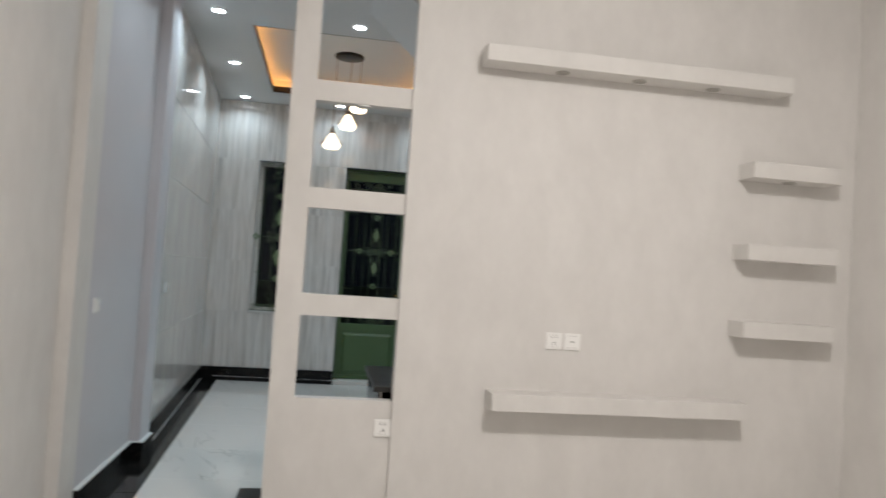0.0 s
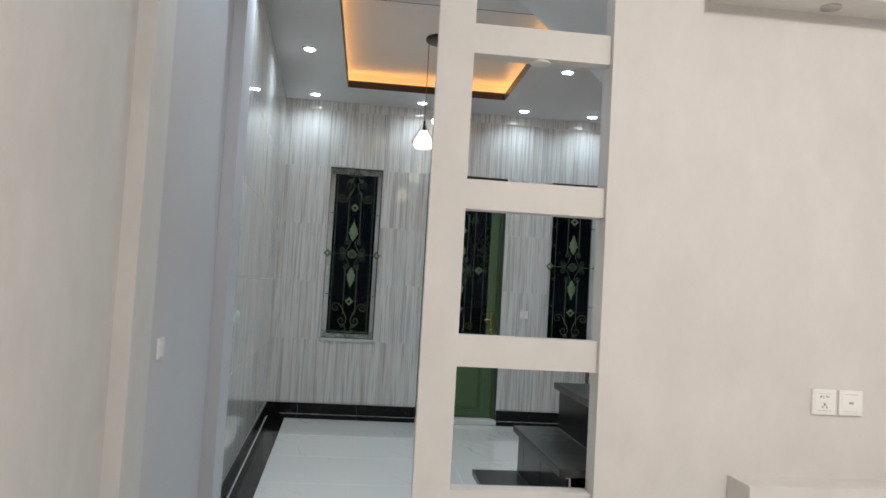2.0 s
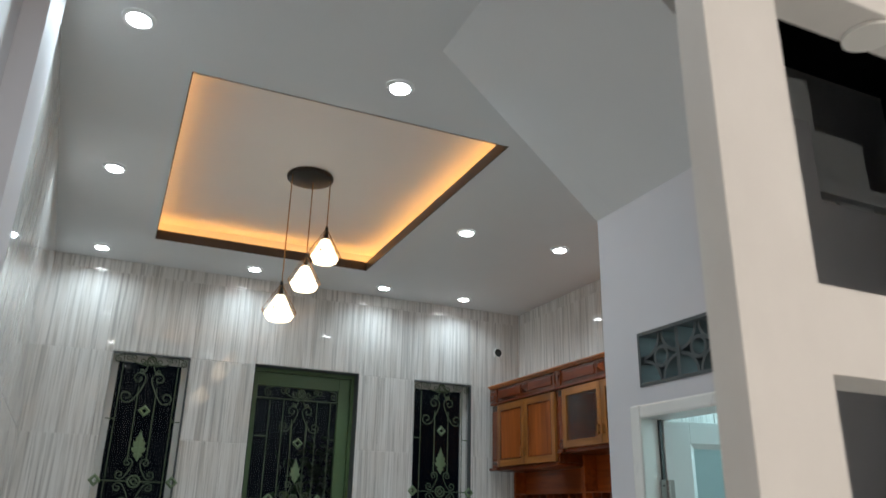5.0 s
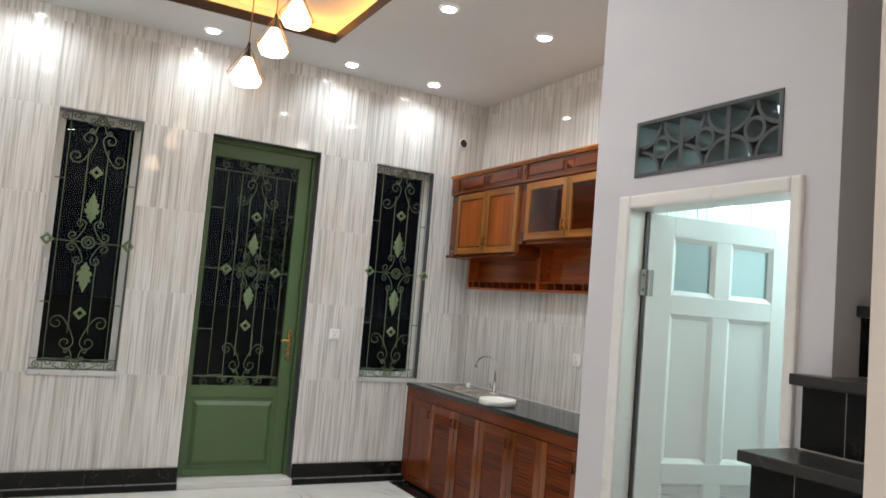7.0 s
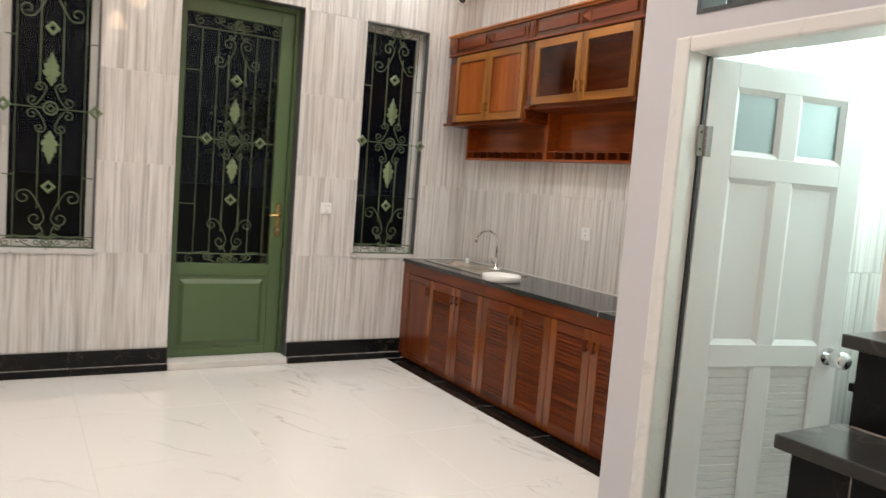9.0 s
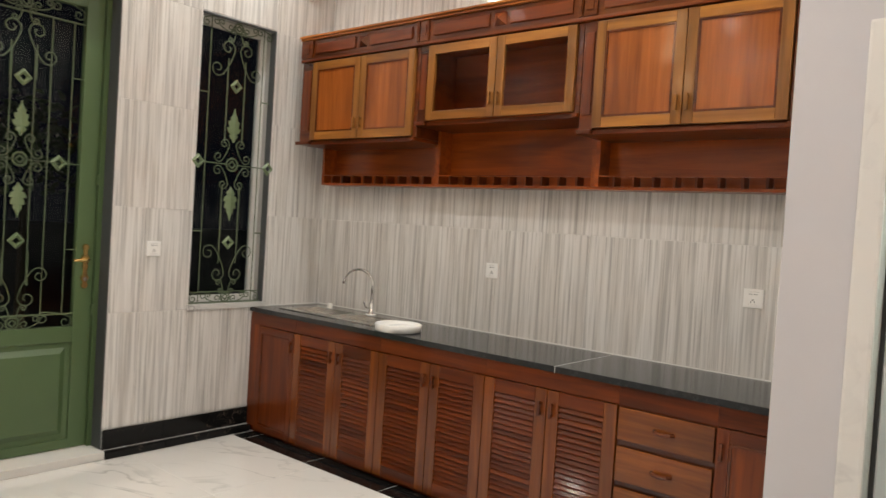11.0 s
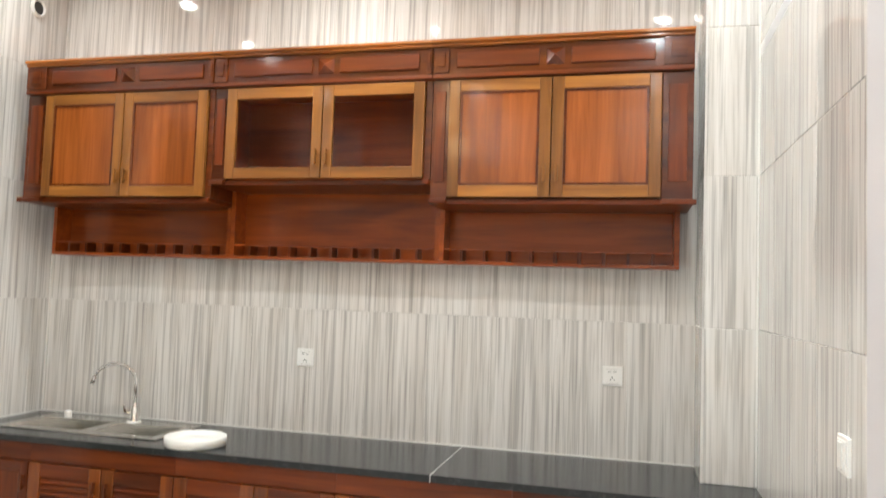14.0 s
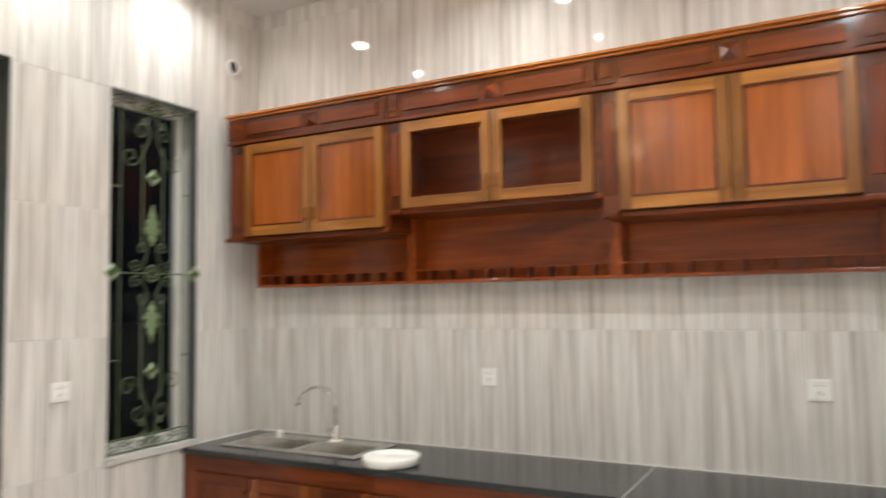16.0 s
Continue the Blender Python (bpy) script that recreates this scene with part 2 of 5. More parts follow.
# ---- building helpers ----
def box(bm, x0, x1, y0, y1, z0, z1, b=0.0):
    m = Matrix.LocRotScale(((x0 + x1) / 2, (y0 + y1) / 2, (z0 + z1) / 2), None, (abs(x1 - x0), abs(y1 - y0), abs(z1 - z0)))
    g = bmesh.ops.create_cube(bm, size=1.0, matrix=m)
    if b:
        edges = {e for v in g["verts"] for e in v.link_edges}
        bmesh.ops.bevel(bm, geom=list(edges), offset=b, segments=2, profile=0.6, affect="EDGES")
    return bm


def boxes(*sizes, b=0.0):
    bm = bmesh.new()
    for s in sizes:
        box(bm, *s, b=b)
    return bm


def rod(bm, p, q, r, r2=None, sides=12):
    p, q = Vector(p), Vector(q)
    turn = (q - p).to_track_quat("Z", "Y").to_matrix().to_4x4()
    bmesh.ops.create_cone(bm, cap_ends=True, segments=sides, radius1=r, radius2=r if r2 is None else r2,
                          depth=(q - p).length, matrix=Matrix.Translation((p + q) / 2) @ turn)
    return bm


def sweep(bm, points, r, sides=6, flat=1.0):
    """A round bar along a line of points."""
    pts = [Vector(p) for p in points]
    rings, side = [], None
    for i, p in enumerate(pts):
        d = (pts[min(i + 1, len(pts) - 1)] - pts[max(i - 1, 0)]).normalized()
        if side is None:
            side = d.cross(Vector((0, 1, 0)) if abs(d.y) < 0.9 else Vector((1, 0, 0))).normalized()
        side = (side - d * side.dot(d)).normalized()
        other = d.cross(side)
        rings.append([bm.verts.new(p + side * (r * math.cos(a)) + other * (r * flat * math.sin(a)))
                      for a in (2 * math.pi * k / sides for k in range(sides))])
    for a, c in zip(rings, rings[1:]):
        for k in range(sides):
            bm.faces.new((a[k], a[(k + 1) % sides], c[(k + 1) % sides], c[k]))
    bm.faces.new(rings[0][::-1])
    bm.faces.new(rings[-1])
    return bm


def lathe(bm, cx, cy, profile, sides=32, cap=False):
    rings = [[bm.verts.new((cx + r * math.cos(2 * math.pi * k / sides), cy + r * math.sin(2 * math.pi * k / sides), z))
              for k in range(sides)] for r, z in profile]
    for a, c in zip(rings, rings[1:]):
        for k in range(sides):
            bm.faces.new((a[k], a[(k + 1) % sides], c[(k + 1) % sides], c[k]))
    if cap:
        bm.faces.new(rings[0][::-1])
        bm.faces.new(rings[-1])
    return bm


def base_of(ob):
    p = Vector((0, 0, 0))
    while ob:
        p, ob = p + ob.location, ob.parent
    return p


def part(name, bm, mat, parent=None, label=""):
    bmesh.ops.recalc_face_normals(bm, faces=bm.faces[:])
    origin = base_of(parent)
    bm.transform(Matrix.Translation(-origin))
    me = bpy.data.meshes.new(name)
    bm.to_mesh(me)
    bm.free()
    me.materials.append(mat)
    ob = new(name, me)
    ob.parent = parent
    if label:
        ob["label"] = label
    return ob


def thing(name, x, y, z, label, category, group=""):
    e = new(name)
    e.location = (x, y, z)
    e.empty_display_size = 0.1
    return tagged(e, label, category, group)


def setting(name, bm, mat, label="", category=""):
    return tagged(part(name, bm, mat), label, category, kind="structure")


def smooth(ob):
    ob.data.polygons.foreach_set("use_smooth", [True] * len(ob.data.polygons))
    return ob


def cut(rect, holes):
    """A rectangle (u0, u1, v0, v1) less its holes, as rectangles."""
    rest = [rect]
    for h0, h1, k0, k1 in holes:
        out = []
        for u0, u1, v0, v1 in rest:
            a0, a1, b0, b1 = max(u0, h0), min(u1, h1), max(v0, k0), min(v1, k1)
            if a0 >= a1 or b0 >= b1:
                out.append((u0, u1, v0, v1))
                continue
            out += [(u0, a0, v0, v1), (a1, u1, v0, v1), (a0, a1, v0, b0), (a0, a1, b1, v1)]
        rest = [r for r in out if r[1] - r[0] > 0.004 and r[3] - r[2] > 0.004]
    return rest


TILE_MESHES = {}


def tile_mesh(w, h, d, mat, edge=0.0015):
    key = (round(w, 3), round(h, 3), round(d, 3), mat.name)
    if key not in TILE_MESHES:
        w, h, d = key[:3]
        e = edge
        v = [(0, 0, 0), (w, 0, 0), (w, 0, h), (0, 0, h), (0, -d + e, 0), (w, -d + e, 0), (w, -d + e, h), (0, -d + e, h),
             (e, -d, e), (w - e, -d, e), (w - e, -d, h - e), (e, -d, h - e)]
        f = [(8, 9, 10, 11), (4, 5, 9, 8), (5, 6, 10, 9), (6, 7, 11, 10), (7, 4, 8, 11),
             (0, 1, 5, 4), (1, 2, 6, 5), (2, 3, 7, 6), (3, 0, 4, 7)]
        me = bpy.data.meshes.new("tile")
        me.from_pydata(v, [], f)
        me.materials.append(mat)
        TILE_MESHES[key] = me
    return TILE_MESHES[key]


def clad(parent, origin, turn, us, vs, holes, mat, d=0.008, gap=0.0016, name="tile"):
    """Tiles on a wall: u runs along the wall, v upwards, the face looks along local -y. turn: degrees about z, or a matrix."""
    m = Matrix.Translation(origin) @ (turn if isinstance(turn, Matrix) else Matrix.Rotation(radians(turn), 4, "Z"))
    m = Matrix.Translation(-base_of(parent)) @ m
    for u0, u1 in zip(us, us[1:]):
        for v0, v1 in zip(vs, vs[1:]):
            for a, b, c, e in cut((u0, u1, v0, v1), holes):
                ob = new(name, tile_mesh(b - a - gap, e - c - gap, d, mat))
                ob.parent = parent
                ob.matrix_local = m @ Matrix.Translation((a + gap / 2, 0, c + gap / 2))


def steps_of(a, b, step, first=None):
    out, v = [a], (a + step if first is None else first)
    while v < b - 0.01:
        out.append(v)
        v += step
    return out + [b]

# ---- the structure ----
BACK, RIGHT, LEFT, SOUTH, WCX, TV = 6.203, 3.288, -0.57, 2.72, 1.68, 0.945
LIVX, LIVY, LIVR = -0.51, -8.6, 3.60
SKEW = math.degrees(math.atan2(0.155, 3.3))
LEN_W = 3.34
# passage wall: its face, the end of the paper on it, and the shallow pier (x0, x1, y0, y1)
PASS_X, PAPER_Y, PIER = -0.447, 1.49, (-0.447, -0.376, 2.60, 2.868)


def skewed(x, y, u0, u1, d0, d1, z0, z1):
    """A box along the side wall, which runs a little out of square: u along it, d towards the room."""
    bm = boxes((u0, u1, -d1, -d0, z0, z1))
    bm.transform(Matrix.Translation((x, y, 0)) @ Matrix.Rotation(radians(90 + SKEW), 4, "Z"))
    return bm


W1, W2, DOOR = (-0.068, 0.475, 0.79, 2.587), (2.277, 2.816, 0.80, 2.587), (0.95, 1.794, 0.0, 2.589)
ROWS = [0.153, 0.80, 1.392, 1.985, 2.578, 3.17, CEIL]


def pierced(rect, holes, place):
    """One closed wall with rectangular holes; place(u, v, side) gives a corner, side being 0 on the front and 1 on the back."""
    bm = bmesh.new()
    us = sorted({rect[0], rect[1], *(u for h in holes for u in h[:2])})
    vs = sorted({rect[2], rect[3], *(v for h in holes for v in h[2:])})
    corner = {}

    def at(i, k, side):
        if (i, k, side) not in corner:
            corner[i, k, side] = bm.verts.new(place(us[i], vs[k], side))
        return corner[i, k, side]

    solid = {(i, k) for i in range(len(us) - 1) for k in range(len(vs) - 1)
             if not any(h[0] <= us[i] and us[i + 1] <= h[1] and h[2] <= vs[k] and vs[k + 1] <= h[3] for h in holes)}
    for i, k in solid:
        for side in (0, 1):
            bm.faces.new((at(i, k, side), at(i + 1, k, side), at(i + 1, k + 1, side), at(i, k + 1, side)))
        for di, dk, a, b in ((0, -1, (0, 0), (1, 0)), (0, 1, (0, 1), (1, 1)), (-1, 0, (0, 0), (0, 1)), (1, 0, (1, 0), (1, 1))):
            if (i + di, k + dk) not in solid:
                p, q = (i + a[0], k + a[1]), (i + b[0], k + b[1])
                bm.faces.new((at(*p, 0), at(*q, 0), at(*q, 1), at(*p, 1)))
    return bm


def wall_with(name, u0, u1, v0, v1, holes, y0, y1, mat, label):
    return setting(name, pierced((u0, u1, v0, v1), holes, lambda u, v, side: (u, (y0, y1)[side], v)), mat, label, "wall")


wall_north = wall_with("wall_north", LEFT - 0.1, RIGHT + 0.2, 0, CEIL + 0.4, [W1, W2, DOOR], BACK + 0.0022, BACK + 0.2, GROUT,
                       "kitchen wall clad in grey streaked glossy tiles with two windows")
wall_east = setting("wall_east", boxes((RIGHT + 0.0022, RIGHT + 0.2, SOUTH - 0.1, BACK + 0.2, 0, CEIL + 0.4)), GROUT,
                    "kitchen wall clad in grey streaked glossy tiles behind the counter", "wall")
wall_west = setting("wall_west", skewed(-0.407, 2.87, 0, LEN_W + 0.13, -0.3, -0.0022, 0, CEIL + 0.4), GROUT,
                    "long side wall clad in grey streaked glossy tiles", "wall")
wall_west_plain = setting("wall_west_plain", boxes((-0.7, PASS_X, PAPER_Y + 0.0005, PIER[2], 0, CEIL + 0.4)), LILAC,
                          "plain lilac white plastered passage wall", "wall")
setting("wall_west_return", boxes((-0.7, PASS_X + 0.002, 1.24, PAPER_Y, 0, CEIL + 0.4)), CREAM, "papered return at the start of the passage wall", "wall")
pier = setting("column", boxes((-0.7, PIER[1], PIER[2] + 0.0005, PIER[3], 0, CEIL + 0.3)), LILAC, "shallow plastered pier in the passage wall", "column")
wall_living_west = setting("wall_living_west", boxes((LIVX - 0.2, LIVX, LIVY - 0.2, 1.2395, 0, CEIL + 0.4)), CREAM,
                           "living room wall in cream woven wallpaper", "wall")
setting("wall_living_east", boxes((LIVR, LIVR + 0.2, LIVY - 0.2, TV + 0.1, 0, CEIL + 0.4)), CREAM,
        "living room side wall in cream woven wallpaper", "wall")
setting("wall_living_south", boxes((LIVX, LIVR, LIVY - 0.2, LIVY, 0, CEIL + 0.4)), CREAM, "living room rear wall in cream wallpaper", "wall")
# the wall with the bathroom door, and the tiled stub behind it
WC_HOLES = [(1.89, 2.54, 0, 1.86), (1.943, 2.515, 1.953, 2.145)]
bm = pierced((1.77, SOUTH - 0.0022, 0, 2.66), WC_HOLES, lambda u, v, side: (WCX + 0.1 * side, u, v))
wall_bathroom = setting("wall_bathroom", bm, LILAC, "lilac white plastered wall with the bathroom door and vent", "wall")
wall_south = setting("wall_south", boxes((WCX + 0.1, RIGHT + 0.1, SOUTH - 0.1, SOUTH - 0.0022, 0, CEIL + 0.4),
                     (WCX, WCX + 0.1, SOUTH - 0.1, SOUTH - 0.008, 2.66, CEIL + 0.4)), GROUT,
                     "short tiled return wall at the end of the counter", "wall")
column = setting("column", boxes((2.9992, RIGHT + 0.1, SOUTH - 0.05, 2.9208, 0, CEIL + 0.2)), GROUT, "tiled pilaster at the end of the counter", "column")
# stairwell walls
setting("wall_stair_north", boxes((WCX + 0.1, 5.0, 1.77, 1.83, 0, 2.4)), LILAC, "plain wall beside the stairs", "wall")
setting("wall_stair_east", boxes((4.9, 5.0, TV, 2.8, 0, 6.0)), LILAC, "plain wall at the end of the stairwell", "wall")
# bathroom shell
bath = setting("wall_bathroom_inner", boxes((3.2, 3.3, 1.83, SOUTH - 0.1, 0, 2.45), (WCX + 0.1, 3.3, 1.835, 1.85, 0, 2.45),
               (WCX + 0.1, 3.3, SOUTH - 0.115, SOUTH - 0.1, 0, 2.45)), GROUT, "bathroom walls clad in pale streaked tiles", "wall")
setting("ceiling_bathroom", boxes((WCX + 0.1, 3.3, 1.8, SOUTH, 2.45, 2.5)), CEILING, "plain white bathroom ceiling", "ceiling")

# floor
floor_k = setting("floor", boxes((LIVX - 0.3, LIVR + 1.6, LIVY - 0.2, BACK + 0.2, -0.2, -0.0015)), GROUT,
                  "polished white marble tile floor with black border", "floor")

# ceilings
COVE = (0.075, 1.605, 3.32, 5.58)
bm = bmesh.new()
for a, b, c, d in cut((LEFT - 0.2, RIGHT + 0.2, TV + 0.05, BACK + 0.2), [COVE, (0.985, RIGHT + 0.3, 0.9, SOUTH)]):
    box(bm, a, b, c, d, CEIL, CEIL + 0.06)
box(bm, COVE[0] - 0.14, COVE[1] + 0.14, COVE[2] - 0.14, COVE[3] + 0.14, CEIL + 0.17, CEIL + 0.22)
for a, b, c, d in cut((COVE[0] - 0.2, COVE[1] + 0.2, COVE[2] - 0.2, COVE[3] + 0.2),
                      [(COVE[0] - 0.14, COVE[1] + 0.14, COVE[2] - 0.14, COVE[3] + 0.14)]):
    box(bm, a, b, c, d, CEIL + 0.06, CEIL + 0.22)
setting("ceiling", bm, CEILING, "white plaster kitchen ceiling with a recessed tray", "ceiling")
setting("ceiling_living", boxes((LIVX - 0.2, LIVR + 0.2, LIVY - 0.2, TV + 0.0, CEIL + 0.02, CEIL + 0.1),
        (LIVX - 0.2, 0.566, TV, TV + 0.049, CEIL + 0.02, CEIL + 0.1)), CEILING, "plain white living room ceiling", "ceiling")
# boxes added round the void; its darkness is in their near-black colour
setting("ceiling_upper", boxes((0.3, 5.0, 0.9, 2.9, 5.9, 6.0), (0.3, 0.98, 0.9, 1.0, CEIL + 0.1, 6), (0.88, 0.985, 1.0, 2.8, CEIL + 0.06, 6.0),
        (0.98, 5.0, 0.95, 1.04, CEIL + 0.1, 6.0), (0.98, 5.0, SOUTH + 0.1, SOUTH + 0.2, 3.4, 6.0)), DARKNESS, "near-black boxes added to close the dark upper stairwell", "ceiling")

# tray: brown lip and warm strip
t0, t1, s0, s1 = COVE
part_lip = []
for a in ((t0, t1, s0, s0 + 0.005), (t0, t1, s1 - 0.005, s1), (t0, t0 + 0.005, s0 + 0.005, s1 - 0.005), (t1 - 0.005, t1, s0 + 0.005, s1 - 0.005)):
    part_lip.append((*a, CEIL - 0.002, CEIL + 0.066))
setting("trim", boxes(*part_lip), TRIMWOOD, "dark brown lip round the ceiling tray", "trim")
strip = thing("led_strip", (t0 + t1) / 2, (s0 + s1) / 2, CEIL + 0.07, "warm glowing light strip hidden in the ceiling tray", "light strip")
for a in ((t0 - 0.1, t1 + 0.1, s0 - 0.1, s0 - 0.08), (t0 - 0.1, t1 + 0.1, s1 + 0.08, s1 + 0.1),
          (t0 - 0.1, t0 - 0.08, s0 - 0.08, s1 + 0.08), (t1 + 0.08, t1 + 0.1, s0 - 0.08, s1 + 0.08)):
    part("strip", boxes((*a, CEIL + 0.062, CEIL + 0.075)), COVE_LED, strip)

# partition with openings and shelves
TOWER = [(0.678, 1.153, 2.294, 3.005), (0.678, 1.153, 1.765, 2.193), (0.678, 1.153, 1.246, 1.665), (0.678, 1.153, 0.742, 1.142)]
FACE = 0.935
bm = bmesh.new()
box(bm, 0.556, 0.678, TV + 0.01, 1.0, 0, CEIL + 0.02)
for a, b, c, d in cut((0.678, 1.153, 0, CEIL + 0.02), TOWER):
    box(bm, a, b, TV + 0.01, 1.025, c, d)
box(bm, 1.153, LIVR, FACE, 1.025, 0, CEIL + 0.02)
setting("wall_partition", bm, CREAM, "cream wallpapered partition with four square openings", "wall")

# flight of black marble stairs behind the partition
def stair(k):
    x = 1.238 + 0.176 * (k - 5)
    z = 0.2 * k if k <= 5 else 1.0 + 0.184 * (k - 5)
    return x, z


stairs = thing("staircase", 0.53, 1.4, 0, "black marble tiled stairs rising behind the partition", "stairs")
part("plinth", boxes((0.375, 0.556, TV + 0.082, 1.825, 0.001, 0.05), b=0.004), DUSTY, stairs, "low black stone plate at the foot")
for k in range(1, 17):
    x, z = stair(k)
    zp = stair(k - 1)[1] if k > 1 else 0
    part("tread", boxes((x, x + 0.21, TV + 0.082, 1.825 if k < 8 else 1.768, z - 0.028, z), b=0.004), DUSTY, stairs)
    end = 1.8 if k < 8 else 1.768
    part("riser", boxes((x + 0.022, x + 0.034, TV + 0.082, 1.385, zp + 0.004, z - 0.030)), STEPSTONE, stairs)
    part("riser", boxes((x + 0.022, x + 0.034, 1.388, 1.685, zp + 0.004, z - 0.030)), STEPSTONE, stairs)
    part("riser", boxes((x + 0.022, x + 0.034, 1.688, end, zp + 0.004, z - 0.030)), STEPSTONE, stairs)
    part("mortar", boxes((x + 0.0235, x + 0.04, TV + 0.083, end - 0.002, zp - 0.001, z - 0.0285)), MORTAR, stairs, "pale mortar in the joints")
    if k < 8:
        part("side_panel", boxes((x + 0.041, x + 0.041 + 0.176, 1.78, 1.80, 0, z - 0.029)), STEPSTONE, stairs)

# upper flight over the bathroom
upper = thing("upper_staircase", 1.4, 2.3, 2.4, "plain plastered underside and stepped edge of upper stairs", "stairs")
bm = bmesh.new()
def soffit(x):
    return 3.256 - 0.86 * (x - 0.985)


def prism(bm, prof, y0, y1):
    f = [bm.verts.new((x, y0, z)) for x, z in prof]
    r = [bm.verts.new((x, y1, z)) for x, z in prof]
    bm.faces.new(f)
    bm.faces.new(r[::-1])
    for i in range(len(prof)):
        j = (i + 1) % len(prof)
        bm.faces.new((f[i], f[j], r[j], r[i]))


prism(bm, [(0.94, soffit(0.94)), (0.94, 3.56), (1.033, 3.56), (1.033, soffit(1.033))], 1.825, SOUTH - 0.1)
part("step", bm, CEILING, upper)
for n in range(5):
    bm = bmesh.new()
    x, z = 1.033 + 0.21 * n, 3.387 - 0.1765 * n
    prism(bm, [(x, soffit(x)), (x, z), (x + 0.21, z), (x + 0.21, soffit(x + 0.21))], 1.825, SOUTH - 0.1)
    part("step", bm, CEILING, upper)
bm = bmesh.new()
prism(bm, [(0.94, soffit(0.94)), (0.94, CEIL + 0.05), (WCX - 0.001, CEIL + 0.05), (WCX - 0.001, soffit(WCX))], SOUTH - 0.1, SOUTH)
part("closing_panel", bm, CEILING, upper)

# bathroom vanity seen past the open door
v = thing("vanity", 2.87, 2.15, 0, "black stone vanity shelf in the bathroom", "vanity")
part("top", boxes((2.56, 3.19, 1.862, 2.45, 0.80, 0.83), b=0.004), BLACK, v)
part("front", boxes((2.58, 2.6, 1.862, 2.44, 0.62, 0.799)), BLACK, v)
part("leg", boxes((2.6, 3.18, 1.865, 1.95, 0, 0.799)), BLACK, v)
part("leg", boxes((2.6, 3.18, 2.36, 2.44, 0, 0.799)), BLACK, v)

# ---- windows and the garden door ----
def curl(a, b, flip=1, fat=0.38, most=0.034, turns=1.25, n=18):
    """A C-shaped scroll with a spiral round each of the eyes a and b; its back lies to the right of a to b."""
    a, b = complex(*a), complex(*b)
    gap = abs(b - a)
    r = min(most, fat * gap)
    half = []
    for i in range(n + 1):
        u = i / n
        angle = -math.pi / 2 - turns * 2 * math.pi * (1 - u)
        q = r * (0.22 + 0.78 * u)
        half.append(complex(q * math.cos(angle), q * math.sin(angle)))
    sag = [complex(gap * u, -r - 0.12 * r * math.sin(math.pi * u)) for u in (0.25, 0.5, 0.75)]
    other = [complex(gap - q.real, q.imag) for q in reversed(half)]
    d = (b - a) / gap
    return [a + complex(q.real, q.imag * flip) * d for q in half + sag + other]


def scroll_part(holder, cx, y, cz, a, b, flip, sx=1, sz=1, r=0.0034, k=1.0, most=0.034):
    pts = [(cx + sx * k * q.real, y, cz + sz * k * q.imag) for q in curl(a, b, flip, 0.38, most)]
    return smooth(part("scroll", sweep(bmesh.new(), pts, r, 6), IRON, holder))


def straight(holder, p, q, r=0.0033):
    part("bar", rod(bmesh.new(), p, q, r, sides=6), IRON, holder)


def diamond(holder, x, y, z, h=0.044):
    """A square boss on its corner with a raised rim and a hollow middle."""
    bm = bmesh.new()
    rings = []
    for r, d in ((h, 0.0), (h, -0.006), (h * 0.68, -0.018), (h * 0.4, -0.006), (h * 0.4, 0.0)):
        rings.append([bm.verts.new((x + r * cx, y + d, z + r * cz)) for cx, cz in ((1, 0), (0, 1), (-1, 0), (0, -1))])
    for a, b in zip(rings, rings[1:]):
        for k in range(4):
            bm.faces.new((a[k], a[(k + 1) % 4], b[(k + 1) % 4], b[k]))
    for k in range(4):
        bm.faces.new((rings[-1][k], rings[-1][(k + 1) % 4], rings[0][(k + 1) % 4], rings[0][k]))
    part("boss", bm, CAST, holder, "green diamond boss")


def leaf(holder, x, y, z, way, length=0.19, width=0.052):
    """A jagged cast leaf with a raised rib."""
    outline = [(0.0, 0.12), (0.08, 0.22), (0.14, 0.50), (0.20, 0.62), (0.24, 0.42), (0.30, 0.80), (0.42, 1.0), (0.44, 0.66), (0.54, 0.78), (0.62, 0.82), (0.64, 0.48), (0.74, 0.52), (0.80, 0.30), (0.9, 0.16), (1.0, 0.0)]
    bm = bmesh.new()
    for side in (1, -1):
        edge = [bm.verts.new((x + side * w * width, y, z + way * s * length)) for s, w in outline]
        rib = [bm.verts.new((x, y - 0.010, z + way * s * length)) for s, w in outline]
        back = [bm.verts.new((x, y + 0.004, z + way * s * length)) for s, w in outline]
        for i in range(len(outline) - 1):
            bm.faces.new((edge[i], edge[i + 1], rib[i + 1], rib[i]))
            bm.faces.new((edge[i], edge[i + 1], back[i + 1], back[i]))
    part("leaf", bm, CAST, holder, "pale green cast leaf")


def ring(holder, x, y, z, r=0.034):
    bm = bmesh.new()
    for k in range(20):
        a, b = 2 * math.pi * k / 20, 2 * math.pi * (k + 1) / 20
        rod(bm, (x + r * math.cos(a), y, z + r * math.sin(a)), (x + r * math.cos(b), y, z + r * math.sin(b)), 0.006, sides=6)
    for k in range(4):
        a, b = math.pi / 2 * k, math.pi / 2 * (k + 1)
        rod(bm, (x + r * .6 * math.cos(a), y, z + r * .6 * math.sin(a)), (x + r * .6 * math.cos(b), y, z + r * .6 * math.sin(b)), 0.005, sides=6)
    part("rosette", bm, IRON, holder)


